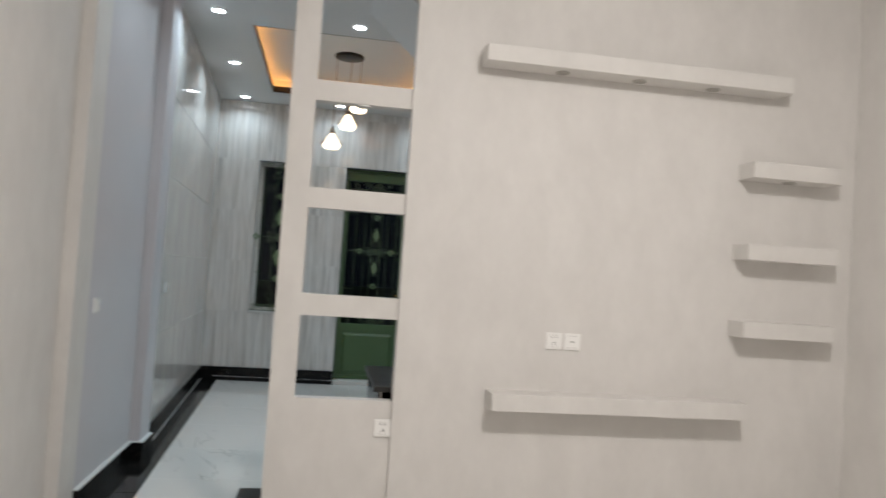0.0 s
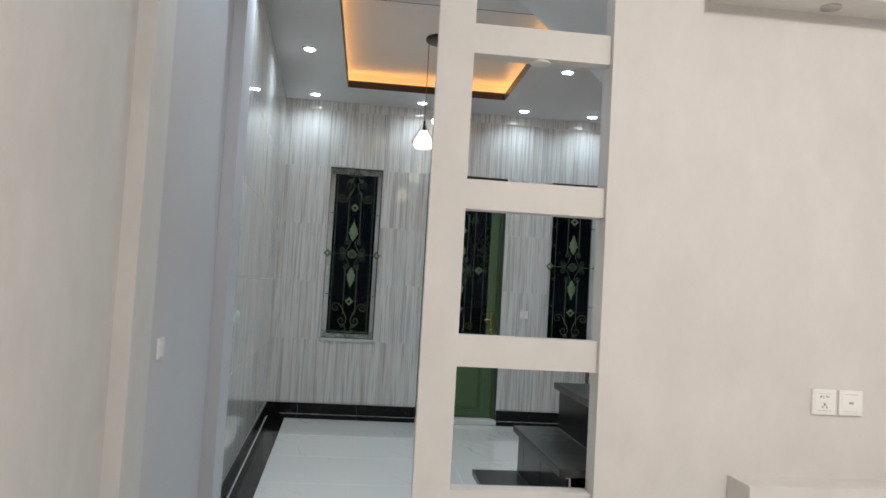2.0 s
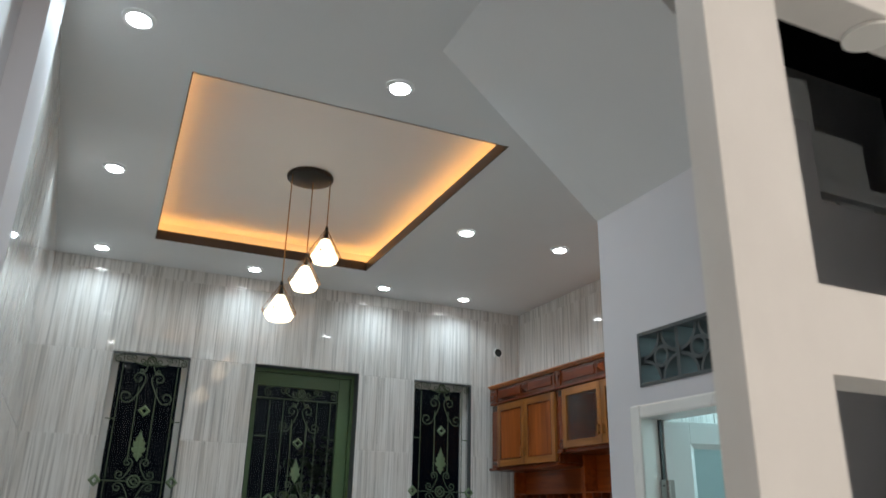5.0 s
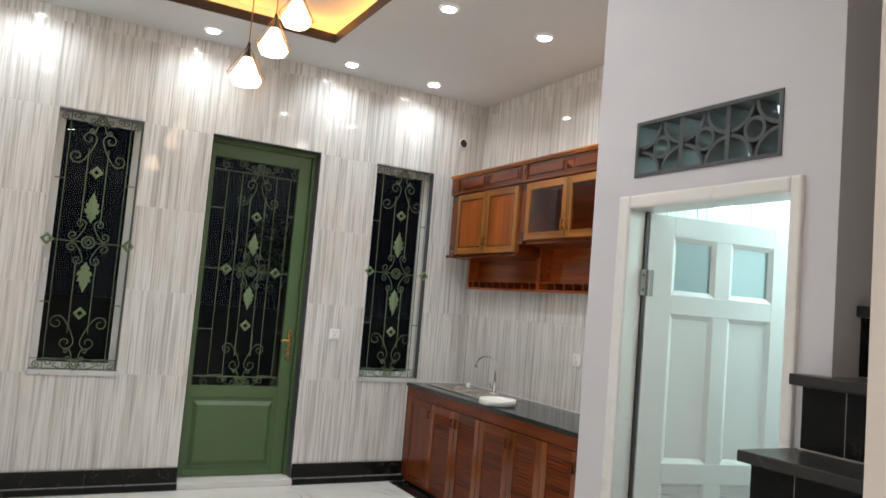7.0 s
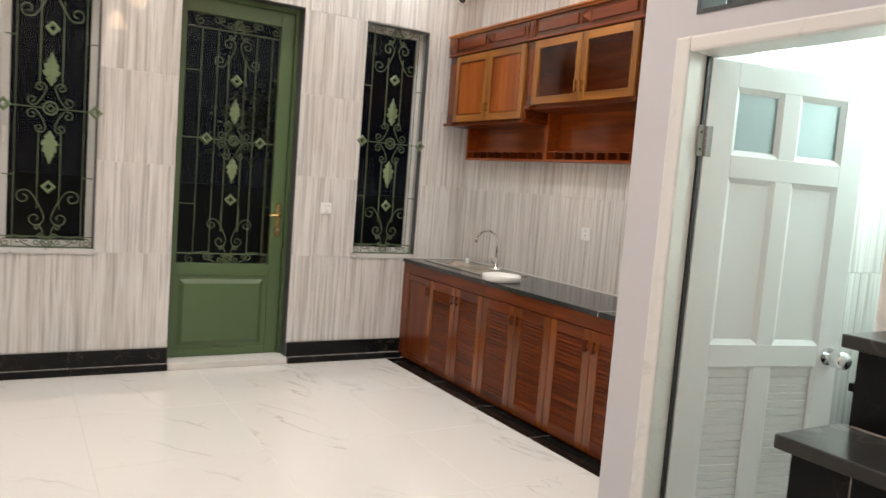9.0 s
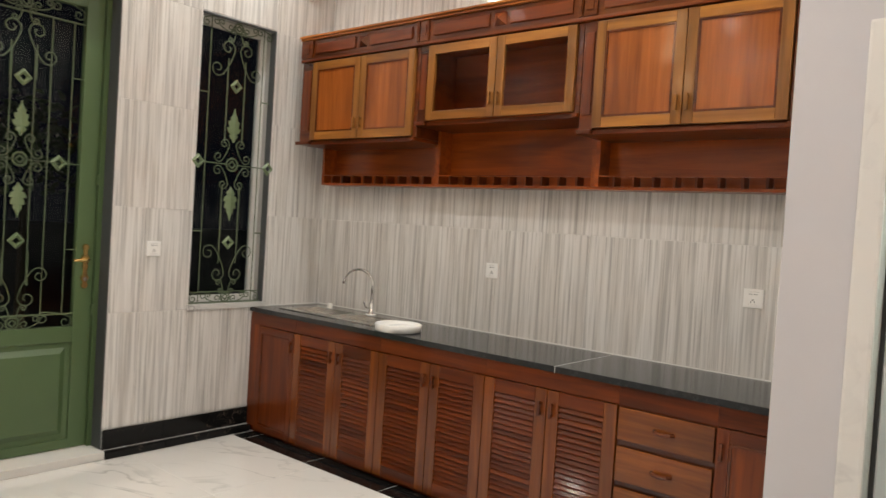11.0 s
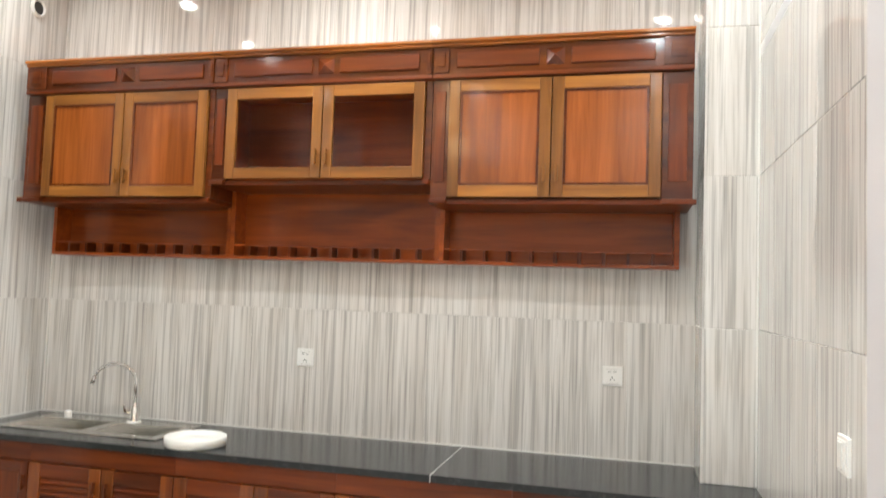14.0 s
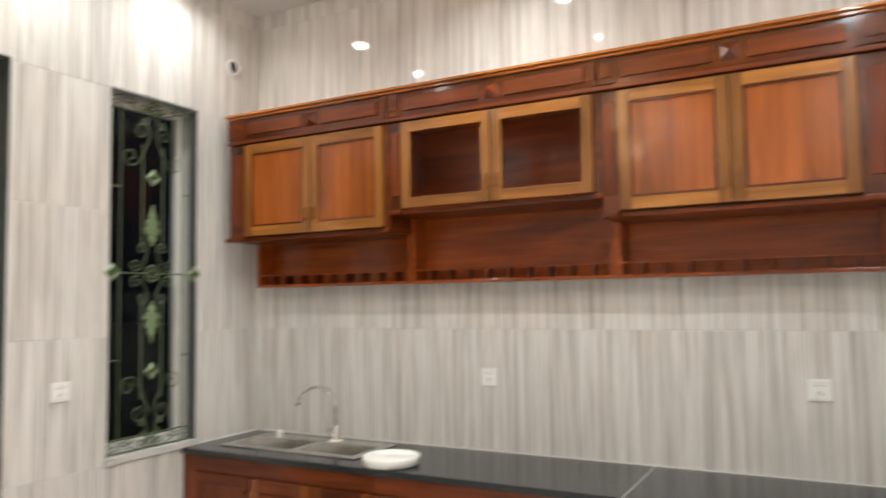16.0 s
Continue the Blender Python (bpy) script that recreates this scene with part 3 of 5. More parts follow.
def rosette(holder, x, y, z, k=1.0):
    """The middle motif: ring, four scrolls, two leaves and a boss above and below."""
    ring(holder, x, y, z, 0.036 * k)
    for sx in (1, -1):
        for sz in (1, -1):
            scroll_part(holder, x, y, z, (0.054, 0.115), (0.092, 0.04), 1, sx, sz, 0.0033, k)
    for sz in (1, -1):
        leaf(holder, x, y, z + sz * 0.128 * k, sz, 0.195 * k, 0.047 * k)
        diamond(holder, x, y, z + sz * 0.45 * k)


def lyre(holder, x, y, z, sz, k=1.0):
    """Paired scrolls that open towards the middle of the grille."""
    for sx in (1, -1):
        scroll_part(holder, x, y, z, (0.05, 0.02), (0.036, -0.025), 1, sx, sz, 0.0036, k)
        scroll_part(holder, x, y, z, (0.122, 0.19), (0.062, 0.07), 1, sx, sz, 0.0033, k, 0.046)
        straight(holder, (x + sx * 0.062, y, z + sz * 0.14), (x + sx * 0.062, y, z + sz * 0.32))


def window(number, w):
    x0, x1, z0, z1 = w
    y = BACK
    win = tagged(part("window_%d" % number, boxes((x0 - 0.03, x1 + 0.03, y + 0.16, y + 0.2, z0 - 0.04, z0), (x0, x1, y + 0.15, y + 0.19, z1 - 0.002, z1 + 0.05)), REVEAL),
                 "tall narrow window with a grey frame, dark at night", "window", kind="structure")
    for a in ((x0, x0 + 0.05, z0 + 0.03, z1), (x1 - 0.05, x1, z0 + 0.03, z1), (x0 + 0.05, x1 - 0.05, z1 - 0.055, z1), (x0 + 0.05, x1 - 0.05, z0 + 0.03, z0 + 0.07)):
        part("window_frame", boxes((a[0], a[1], y + 0.10, y + 0.14, a[2], a[3]), b=0.004), PALE, win, "pale painted window frame")
    part("window_sill", boxes((x0 - 0.012, x1 + 0.012, y - 0.014, y + 0.12, z0 - 0.004, z0 + 0.03), b=0.003), marble("sill_marble_%d" % number, (0.6, 0.59, 0.57), (0.2, 0.2, 0.2), 0.2, 9, 0.06), win, "grey veined stone sill")
    for a, name in ((x0, "reveal"), (x1 - 0.004, "reveal")):
        part(name, boxes((a, a + 0.004, y + 0.001, y + 0.10, z0 + 0.03, z1)), REVEAL, win, "stained grey plaster reveal")
    part("reveal", boxes((x0 + 0.004, x1 - 0.004, y + 0.001, y + 0.10, z1 - 0.006, z1 - 0.002)), REVEAL, win)
    part("edge_bead", boxes((x1 - 0.014, x1 - 0.0045, y - 0.003, y + 0.045, z0 + 0.031, z1 - 0.016)), CEMENT, win, "dark cut tile edge")
    part("edge_bead", boxes((x0 + 0.0045, x1 - 0.0045, y - 0.003, y + 0.016, z1 - 0.0155, z1 - 0.0065)), CEMENT, win, "dark cut tile edge")
    pane = part("pane", boxes((x0 + 0.05, x1 - 0.05, y + 0.118, y + 0.124, z0 + 0.07, z1 - 0.055)), GLASS, win, "dark window glass")
    pane.visible_shadow = False
    part("latch", boxes((x0 + 0.012, x0 + 0.034, y + 0.078, y + 0.1, 1.53, 1.56), (x0 + 0.018, x0 + 0.028, y + 0.07, y + 0.08, 1.46, 1.56), b=0.003), PLASTIC, win, "small white window latch")
    g = thing("window_grille", (x0 + x1) / 2, y + 0.02, z0 + 0.03, "green wrought iron grille with scrolls, leaves and diamond bosses", "window grille", "kitchen window grilles")
    cx, gy, cz = (x0 + x1) / 2, y + 0.025, (z0 + z1) / 2
    for u in (-0.19, 0.19):
        straight(g, (cx + u, gy, z0 + 0.03), (cx + u, gy, z1 - 0.01))
        for v in (0.42, -0.42):
            straight(g, (cx + u, gy, cz + v), (cx + u * 1.32, gy, cz + v), 0.004)
        diamond(g, cx + u * 1.32, gy - 0.02, cz)
    for u in (-0.062, 0.062):
        straight(g, (cx + u, gy, cz + 0.13), (cx + u, gy, cz + 0.52), 0.004)
        straight(g, (cx + u, gy, cz - 0.52), (cx + u, gy, cz - 0.13), 0.004)
    straight(g, (cx - 0.25, gy, cz), (cx - 0.034, gy, cz))
    straight(g, (cx + 0.034, gy, cz), (cx + 0.25, gy, cz))
    straight(g, (x0, gy, z0 + 0.10), (x1, gy, z0 + 0.10))
    straight(g, (x0, gy, z0 + 0.034), (x1, gy, z0 + 0.034), 0.004)
    rosette(g, cx, gy, cz, 1.08)
    lyre(g, cx, gy, z1 - 0.105, -1, 1.1)
    lyre(g, cx, gy, z0 + 0.135, 1, 1.1)
    for zb in (z0 + 0.066, z1 - 0.05):
        ring(g, cx, gy, zb, 0.03)
        for sx in (1, -1):
            scroll_part(g, cx, gy, zb, (0.06, -0.008), (0.12, 0.012), 1, sx, 1, 0.0034)
            scroll_part(g, cx, gy, zb, (0.16, 0.012), (0.225, -0.006), -1, sx, 1, 0.0034)
    return win


window(1, W1)
window(2, W2)


def panel_block(x0, x1, y, z0, z1, d=0.012, slope=0.02):
    """A raised field with sloping edges that looks along -y."""
    bm = bmesh.new()
    r = [[bm.verts.new(p) for p in ((a, yy, c), (b, yy, c), (b, yy, e), (a, yy, e))]
         for a, b, yy, c, e in ((x0, x1, y, z0, z1), (x0 + slope, x1 - slope, y - d, z0 + slope, z1 - slope))]
    bm.faces.new(r[0])
    bm.faces.new(r[1])
    for k in range(4):
        bm.faces.new((r[0][k], r[0][(k + 1) % 4], r[1][(k + 1) % 4], r[1][k]))
    return bm


def garden_door():
    x0, x1, z1 = DOOR[0], DOOR[1], DOOR[3]
    y = BACK + 0.125
    d = tagged(part("door_1", boxes((x0, x0 + 0.022, y - 0.02, y + 0.09, 0.045, z1), (x1 - 0.03, x1, y - 0.02, y + 0.09, 0.045, z1),
                    (x0 + 0.022, x1 - 0.03, y - 0.02, y + 0.09, z1 - 0.035, z1)), GREEN), "closed green metal door with a glazed iron grille", "door", kind="structure")
    a, b = x0 + 0.024, x1 - 0.034
    g0, g1 = a + 0.034, b - 0.095
    part("stile", boxes((a, g0, y, y + 0.045, 0.05, z1 - 0.037), b=0.003), GREEN, d)
    part("stile", boxes((g1, b, y, y + 0.045, 0.05, z1 - 0.037), b=0.003), GREEN, d)
    part("rail", boxes((g0, g1, y, y + 0.045, z1 - 0.14, z1 - 0.037), b=0.003), GREEN, d)
    part("rail", boxes((g0, g1, y, y + 0.045, 0.635, 0.72), b=0.003), GREEN, d)
    part("rail", boxes((g0, g1, y, y + 0.045, 0.05, 0.10), b=0.003), GREEN, d)
    part("lower_panel", boxes((g0, g1, y + 0.012, y + 0.04, 0.10, 0.635)), GREEN, d)
    part("raised_panel", panel_block(g0 + 0.03, g1 - 0.03, y + 0.012, 0.13, 0.605, 0.016, 0.03), GREEN, d, "raised green door panel")
    pane = part("pane", boxes((g0, g1, y + 0.03, y + 0.036, 0.72, z1 - 0.14)), GLASS, d, "dark door glass")
    pane.visible_shadow = False
    # reveals take a dark grey that paints the shade of the door recess
    part("reveal", boxes((x1 - 0.006, x1 - 0.001, BACK + 0.001, y - 0.021, 0.045, z1 - 0.001)), CEMENT, d, "door reveal coloured dark grey for its recess shade")
    part("reveal", boxes((x0 + 0.001, x0 + 0.006, BACK + 0.001, y - 0.021, 0.045, z1 - 0.001)), CEMENT, d, "door reveal coloured dark grey for its recess shade")
    part("reveal", boxes((x0 + 0.006, x1 - 0.006, BACK + 0.001, y - 0.021, z1 - 0.006, z1 - 0.001)), CEMENT, d, "door reveal coloured dark grey for its recess shade")
    part("threshold", boxes((x0 + 0.002, x1 - 0.002, BACK - 0.05, y + 0.09, 0.002, 0.045), b=0.003), TRIM, d, "pale stone door sill")
    g = part("grille", rod(rod(bmesh.new(), (g0, y + 0.012, 0.79), (g1, y + 0.012, 0.79), 0.005, sides=6), (g0, y + 0.012, z1 - 0.235), (g1, y + 0.012, z1 - 0.235), 0.005, sides=6), IRON, d)
    cx, gy, cz = (a + b) / 2 - 0.005, y + 0.010, 1.60
    for u in (-0.245, -0.135, -0.057, 0.057, 0.135, 0.245):
        low, high = (0.79, z1 - 0.235) if abs(u) > 0.06 else (0.95, z1 - 0.42)
        straight(g, (cx + u, gy, low), (cx + u, gy, high), 0.0034)
    for v in (cz, cz + 0.46, cz - 0.46):
        for s in (-1, 1):
            straight(g, (cx + s * (0.034 if v == cz else 0.245), gy, v), (g0 if s < 0 else g1, gy, v), 0.0034)
    rosette(g, cx, gy - 0.004, cz, 0.93)
    diamond(g, cx - 0.19, gy - 0.004, cz)
    diamond(g, cx + 0.19, gy - 0.004, cz)
    lyre(g, cx, gy - 0.004, 0.81, 1)
    lyre(g, cx, gy - 0.004, z1 - 0.255, -1)
    for zb in (0.752, z1 - 0.185):
        ring(g, cx, gy, zb, 0.03)
        for sx in (1, -1):
            scroll_part(g, cx, gy, zb, (0.06, -0.008), (0.115, 0.016), 1, sx, 1, 0.0035)
            scroll_part(g, cx, gy, zb, (0.15, 0.018), (0.265, -0.004), -1, sx, 1, 0.0035)
    bm = boxes((b - 0.058, b - 0.032, y - 0.008, y, 0.95, 1.15), b=0.004)
    for zc, rc in ((0.945, 0.02), (0.985, 0.024), (1.05, 0.017), (1.09, 0.027), (1.155, 0.02)):
        rod(bm, (b - 0.045, y - 0.011, zc), (b - 0.045, y, zc), rc * 0.8, rc, 16)
    h = part("handle_plate", bm, BRASS, d, "ornate brass handle plate")
    part("lever", sweep(bmesh.new(), [(b - 0.045, y - 0.008, 1.09), (b - 0.045, y - 0.045, 1.09), (b - 0.06, y - 0.055, 1.09), (b - 0.13, y - 0.055, 1.085)], 0.009, 8), BRASS, h, "brass lever")
    part("cylinder", rod(bmesh.new(), (b - 0.045, y - 0.012, 0.98), (b - 0.045, y - 0.004, 0.98), 0.012), STEEL, h)
    for z in (0.78, 1.5):
        part("hinge", rod(bmesh.new(), (x1 - 0.034, y - 0.012, z), (x1 - 0.034, y - 0.012, z + 0.06), 0.009, sides=8), GREEN, d)


garden_door()
# outside at night
setting("ground", boxes((-40, 40, BACK + 0.2, 60, -0.25, -0.06)), DARKNESS, "dark paving outside at night", "ground")
tree = thing("garden_tree", 2.6, 9.6, -0.06, "dark leafy shrub beyond the door glass", "tree")
part("trunk", rod(bmesh.new(), (2.6, 9.6, -0.06), (2.6, 9.6, 1.5), 0.06, 0.03, 8), material("bark", (0.1, 0.07, 0.05), 0.9), tree)
bm = bmesh.new()
rnd = random.Random(5)
for _ in range(420):
    a, e, r = rnd.uniform(0, 6.28), rnd.uniform(-1.2, 1.4), rnd.uniform(0.15, 0.75)
    c = Vector((2.6 + r * math.cos(a) * math.cos(e), 9.6 + r * math.sin(a) * math.cos(e), 1.9 + 0.7 * r * math.sin(e)))
    m = Matrix.Translation(c) @ Euler((rnd.uniform(0, 6), rnd.uniform(0, 6), rnd.uniform(0, 6))).to_matrix().to_4x4()
    q = [bm.verts.new(m @ Vector(p)) for p in ((0, 0, 0), (0.03, 0.05, 0.01), (0, 0.12, 0), (-0.03, 0.05, 0.01))]
    bm.faces.new(q)
part("crown", bm, material("night_leaf", (0.06, 0.12, 0.04), 0.5), tree)


# ---- bathroom door ----
def bathroom_door():
    f = tagged(part("door_2", boxes((WCX - 0.014, WCX + 0.114, 1.867, 1.903, 0, 1.892), (WCX - 0.014, WCX + 0.114, 2.518, 2.572, 0, 1.892),
                    (WCX - 0.014, WCX + 0.114, 1.9035, 2.5175, 1.846, 1.892), b=0.008), CASING), "off-white door casing of the bathroom", "door frame", kind="structure")
    # black strip that paints the shadow gap between casing and leaf
    part("seal", boxes((WCX + 0.062, WCX + 0.073, 2.509, 2.5178, 0, 1.845)), HOLES, f, "black strip painted for the shaded gap along the hinge side")
    leaf_ob = thing("bathroom_door", 0, 0, 0, "white panelled door with glazed and louvred fields, standing open", "door")
    W, T, Hh = 0.60, 0.036, 1.842
    s0, m0, m1, s1 = 0.098, 0.272, 0.332, 0.512
    part("stile", boxes((0, s0, 0, T, 0.01, Hh), b=0.002), WHITE, leaf_ob)
    part("stile", boxes((s1, W, 0, T, 0.01, Hh), b=0.002), WHITE, leaf_ob)
    for a, b in ((0.01, 0.13), (0.92, 0.99), (1.50, 1.568), (1.768, Hh)):
        part("rail", boxes((s0, s1, 0, T, a, b), b=0.002), WHITE, leaf_ob)
    for a, b in ((0.13, 0.92), (0.99, 1.50), (1.568, 1.768)):
        part("muntin", boxes((m0, m1, 0.0005, T - 0.0005, a, b)), WHITE, leaf_ob)
    for u0, u1 in ((s0, m0), (m1, s1)):
        part("glazing", boxes((u0, u1, T * 0.4, T * 0.6, 1.568, 1.768)), FROST, leaf_ob, "frosted bluish glass")
        part("field", boxes((u0, u1, T * 0.3, T * 0.7, 0.99, 1.50)), WHITE, leaf_ob)
        for z0, z1 in ((1.568, 1.768), (0.99, 1.50), (0.13, 0.92)):
            for y in (T - 0.010,):
                part("bead", boxes((u0, u0 + 0.012, y, y + 0.008, z0, z1), (u1 - 0.012, u1, y, y + 0.008, z0, z1),
                                   (u0 + 0.012, u1 - 0.012, y, y + 0.008, z0, z0 + 0.012), (u0 + 0.012, u1 - 0.012, y, y + 0.008, z1 - 0.012, z1)), WHITE, leaf_ob)
            bm = bmesh.new()
            w, deep = (0.016, 0.0105) if z0 > 0.5 else (0.012, 0.006)
            outer = [bm.verts.new(q) for q in ((u0, 0.0012, z0), (u1, 0.0012, z0), (u1, 0.0012, z1), (u0, 0.0012, z1))]
            inner = [bm.verts.new(q) for q in ((u0 + w, deep, z0 + w), (u1 - w, deep, z0 + w), (u1 - w, deep, z1 - w), (u0 + w, deep, z1 - w))]
            back = [bm.verts.new(q) for q in ((u0, deep + 0.004, z0), (u1, deep + 0.004, z0), (u1, deep + 0.004, z1), (u0, deep + 0.004, z1))]
            for n in range(4):
                o = (n + 1) % 4
                bm.faces.new((outer[n], outer[o], inner[o], inner[n]))
                bm.faces.new((outer[n], outer[o], back[o], back[n]))
                bm.faces.new((inner[n], inner[o], back[o], back[n]))
            part("moulding", bm, WHITE, leaf_ob)
        lou = part("louvre", boxes((u0, u1, T * 0.5, T * 0.58, 0.13, 0.92)), WHITE, leaf_ob)
        for k in range(30):
            bm = boxes((u0 + 0.012, u1 - 0.012, -0.003, 0.003, 0, 0.0235))
            bm.transform(Matrix.Translation((0, T * 0.36, 0.145 + 0.0255 * k)) @ Matrix.Rotation(radians(8), 4, "X"))
            part("slat", bm, WHITE, lou)
    k = part("rose", rod(bmesh.new(), (W - 0.045, -0.005, 0.955), (W - 0.045, T + 0.005, 0.955), 0.03, sides=20), CHROME, leaf_ob, "chrome knob rose")
    bm = bmesh.new()
    rod(bm, (W - 0.045, -0.045, 0.955), (W - 0.045, T + 0.045, 0.955), 0.011, sides=12)
    for y0, y1 in ((-0.075, -0.035), (T + 0.035, T + 0.075)):
        rod(bm, (W - 0.045, y0, 0.955), (W - 0.045, y1, 0.955), 0.026, 0.03, 20)
    smooth(part("knob", bm, CHROME, k, "round chrome knob"))
    for z in (0.25, 1.60):
        h = part("hinge", boxes((-0.026, -0.004, -0.003, 0.0, z - 0.045, z + 0.045), (0.004, 0.024, -0.0025, 0.0005, z - 0.045, z + 0.045), b=0.0008), OLDSTEEL, leaf_ob, "worn steel hinge")
        for n in range(5):
            part("knuckle", rod(bmesh.new(), (0, -0.006, z - 0.045 + 0.018 * n), (0, -0.006, z - 0.0285 + 0.018 * n), 0.006, sides=10), OLDSTEEL, h)
        part("screws", rod(rod(bmesh.new(), (-0.016, -0.0045, z + 0.025), (-0.016, -0.002, z + 0.025), 0.004, sides=8), (-0.016, -0.0045, z - 0.025), (-0.016, -0.002, z - 0.025), 0.004, sides=8), HOLES, h)
    leaf_ob.matrix_basis = pose(WCX + 0.078, 2.507, 0.0, 0, 0, -13)


bathroom_door()


def vent():
    """Three pierced cement blocks over the bathroom door."""
    v = thing("vent_blocks", WCX + 0.05, 2.23, 1.953, "dark grey pierced cement vent blocks over the door", "vent")
    y0, y1, z0, z1 = 1.943, 2.515, 1.953, 2.145
    e = 0.012
    part("surround", boxes((WCX - 0.004, WCX + 0.1, y0, y0 + e, z0, z1), (WCX - 0.004, WCX + 0.1, y1 - e, y1, z0, z1),
                           (WCX - 0.004, WCX + 0.1, y0 + e, y1 - e, z0, z0 + e), (WCX - 0.004, WCX + 0.1, y0 + e, y1 - e, z1 - e, z1)), CEMENT, v)
    w = (y1 - y0 - 2 * e) / 3
    for k in range(3):
        a, b = y0 + e + w * k, y0 + e + w * (k + 1)
        cy, cz, hw, hh = (a + b) / 2, (z0 + z1) / 2, w / 2, (z1 - z0) / 2 - e
        bm = bmesh.new()

        def ribbon(cyy, czz, ry, rz, a0, a1, n=12, t=0.011):
            last = None
            for i in range(n + 1):
                ang = radians(a0 + (a1 - a0) * i / n)
                q = []
                for dr, x in ((-t / 2, WCX + 0.012), (t / 2, WCX + 0.012), (t / 2, WCX + 0.09), (-t / 2, WCX + 0.09)):
                    q.append(bm.verts.new((x, cyy + (ry + dr) * math.cos(ang), czz + (rz + dr) * math.sin(ang))))
                if last:
                    for j in range(4):
                        bm.faces.new((last[j], last[(j + 1) % 4], q[(j + 1) % 4], q[j]))
                else:
                    bm.faces.new(q)
                last = q
            bm.faces.new(last)

        ribbon(cy, cz, hw * 0.36, hh * 0.40, 0, 360, 20)
        for sy, sz, a0 in ((-1, -1, 0), (1, -1, 90), (1, 1, 180), (-1, 1, 270)):
            ribbon(cy + sy * hw, cz + sz * hh, hw * 0.92, hh * 0.92, a0, a0 + 90)
        if k:
            box(bm, WCX + 0.006, WCX + 0.095, a - 0.008, a + 0.008, z0 + e, z1 - e)
        part("block", bm, CEMENT, v)


vent()


# ---- base cabinets ----
def door_front(name, holder, y0, y1, z0, z1, x, frame_v, frame_h, kind, fw=0.06, handle="l", handle_z=0.6):
    """A cabinet door that looks along -x, with frame, field, louvres or glass, and a wooden grip."""
    a, b, c, e = y0 + fw, y1 - fw, z0 + fw, z1 - fw
    if kind == "glass":
        d = part(name, boxes((x + 0.008, x + 0.012, a, b, c, e)), CABINET_GLASS, holder, "clear cabinet glass in a honey frame")
        d.visible_shadow = False
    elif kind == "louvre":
        # backing sheet, darkened to deepen the shade behind the slats
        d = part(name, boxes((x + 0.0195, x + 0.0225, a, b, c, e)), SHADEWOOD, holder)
    else:
        d = part(name, boxes((x + 0.007, x + 0.014, a, b, c, e)), PANEL if kind == "panel" else WOOD_V, holder)
    part("stile", boxes((x, x + 0.02, y0 + 0.002, y0 + fw, z0, z1), b=0.003), frame_v, d)
    part("stile", boxes((x, x + 0.02, y1 - fw, y1 - 0.002, z0, z1), b=0.003), frame_v, d)
    part("rail", boxes((x + 0.0005, x + 0.0195, y0 + fw, y1 - fw, z0, z0 + fw), b=0.003), frame_h, d)
    part("rail", boxes((x + 0.0005, x + 0.0195, y0 + fw, y1 - fw, z1 - fw, z1), b=0.003), frame_h, d)
    if kind == "louvre":
        n = int((e - c) / 0.0245)
        for k in range(n):
            bm = boxes((-0.003, 0.003, a, b, -0.0135, 0.0135), b=0.0018)
            bm.transform(Matrix.Translation((x + 0.010, 0, c + (k + 0.5) * (e - c) / n)) @ Matrix.Rotation(radians(33), 4, "Y"))
            part("slat", bm, WOOD_H, d)
    elif kind != "glass":
        g = 0.010
        part("moulding", boxes((x + 0.002, x + 0.012, a, a + g, c, e), (x + 0.002, x + 0.012, b - g, b, c, e), (x + 0.002, x + 0.012, a + g, b - g, c, c + g),
                               (x + 0.002, x + 0.012, a + g, b - g, e - g, e), b=0.002), DARKWOOD, d)
    if handle:
        hy = y0 + fw * 0.5 if handle == "l" else y1 - fw * 0.5
        part("handle", boxes((x - 0.022, x - 0.012, hy - 0.007, hy + 0.007, handle_z - 0.035, handle_z + 0.035),
                             (x - 0.014, x + 0.001, hy - 0.005, hy + 0.005, handle_z - 0.03, handle_z - 0.015),
                             (x - 0.014, x + 0.001, hy - 0.005, hy + 0.005, handle_z + 0.015, handle_z + 0.03), b=0.003), HONEY_V if kind in ("panel", "glass") else DARKWOOD, d, "small wooden grip")
    return d


FRONT = 2.735


def carcass(name, y0, y1, label, group="base cabinets under the worktop"):
    c = thing(name, 3.0, (y0 + y1) / 2, 0, label, "cabinet", group)
    x = FRONT + 0.022
    part("body", boxes((x, RIGHT - 0.004, y0 + 0.001, y0 + 0.018, 0, 0.77), (x, RIGHT - 0.004, y1 - 0.018, y1 - 0.001, 0, 0.77),
                       (x, RIGHT - 0.004, y0 + 0.018, y1 - 0.018, 0.02, 0.04), (RIGHT - 0.02, RIGHT - 0.004, y0 + 0.018, y1 - 0.018, 0.04, 0.77)), WOOD_V, c)
    part("top_rail", boxes((FRONT, x - 0.001, y0 + 0.0005, y1 - 0.0005, 0.692, 0.77)), WOOD_H, c)
    part("plinth", boxes((FRONT + 0.018, x - 0.001, y0 + 0.0005, y1 - 0.0005, 0.001, 0.04)), DARKWOOD, c)
    return c


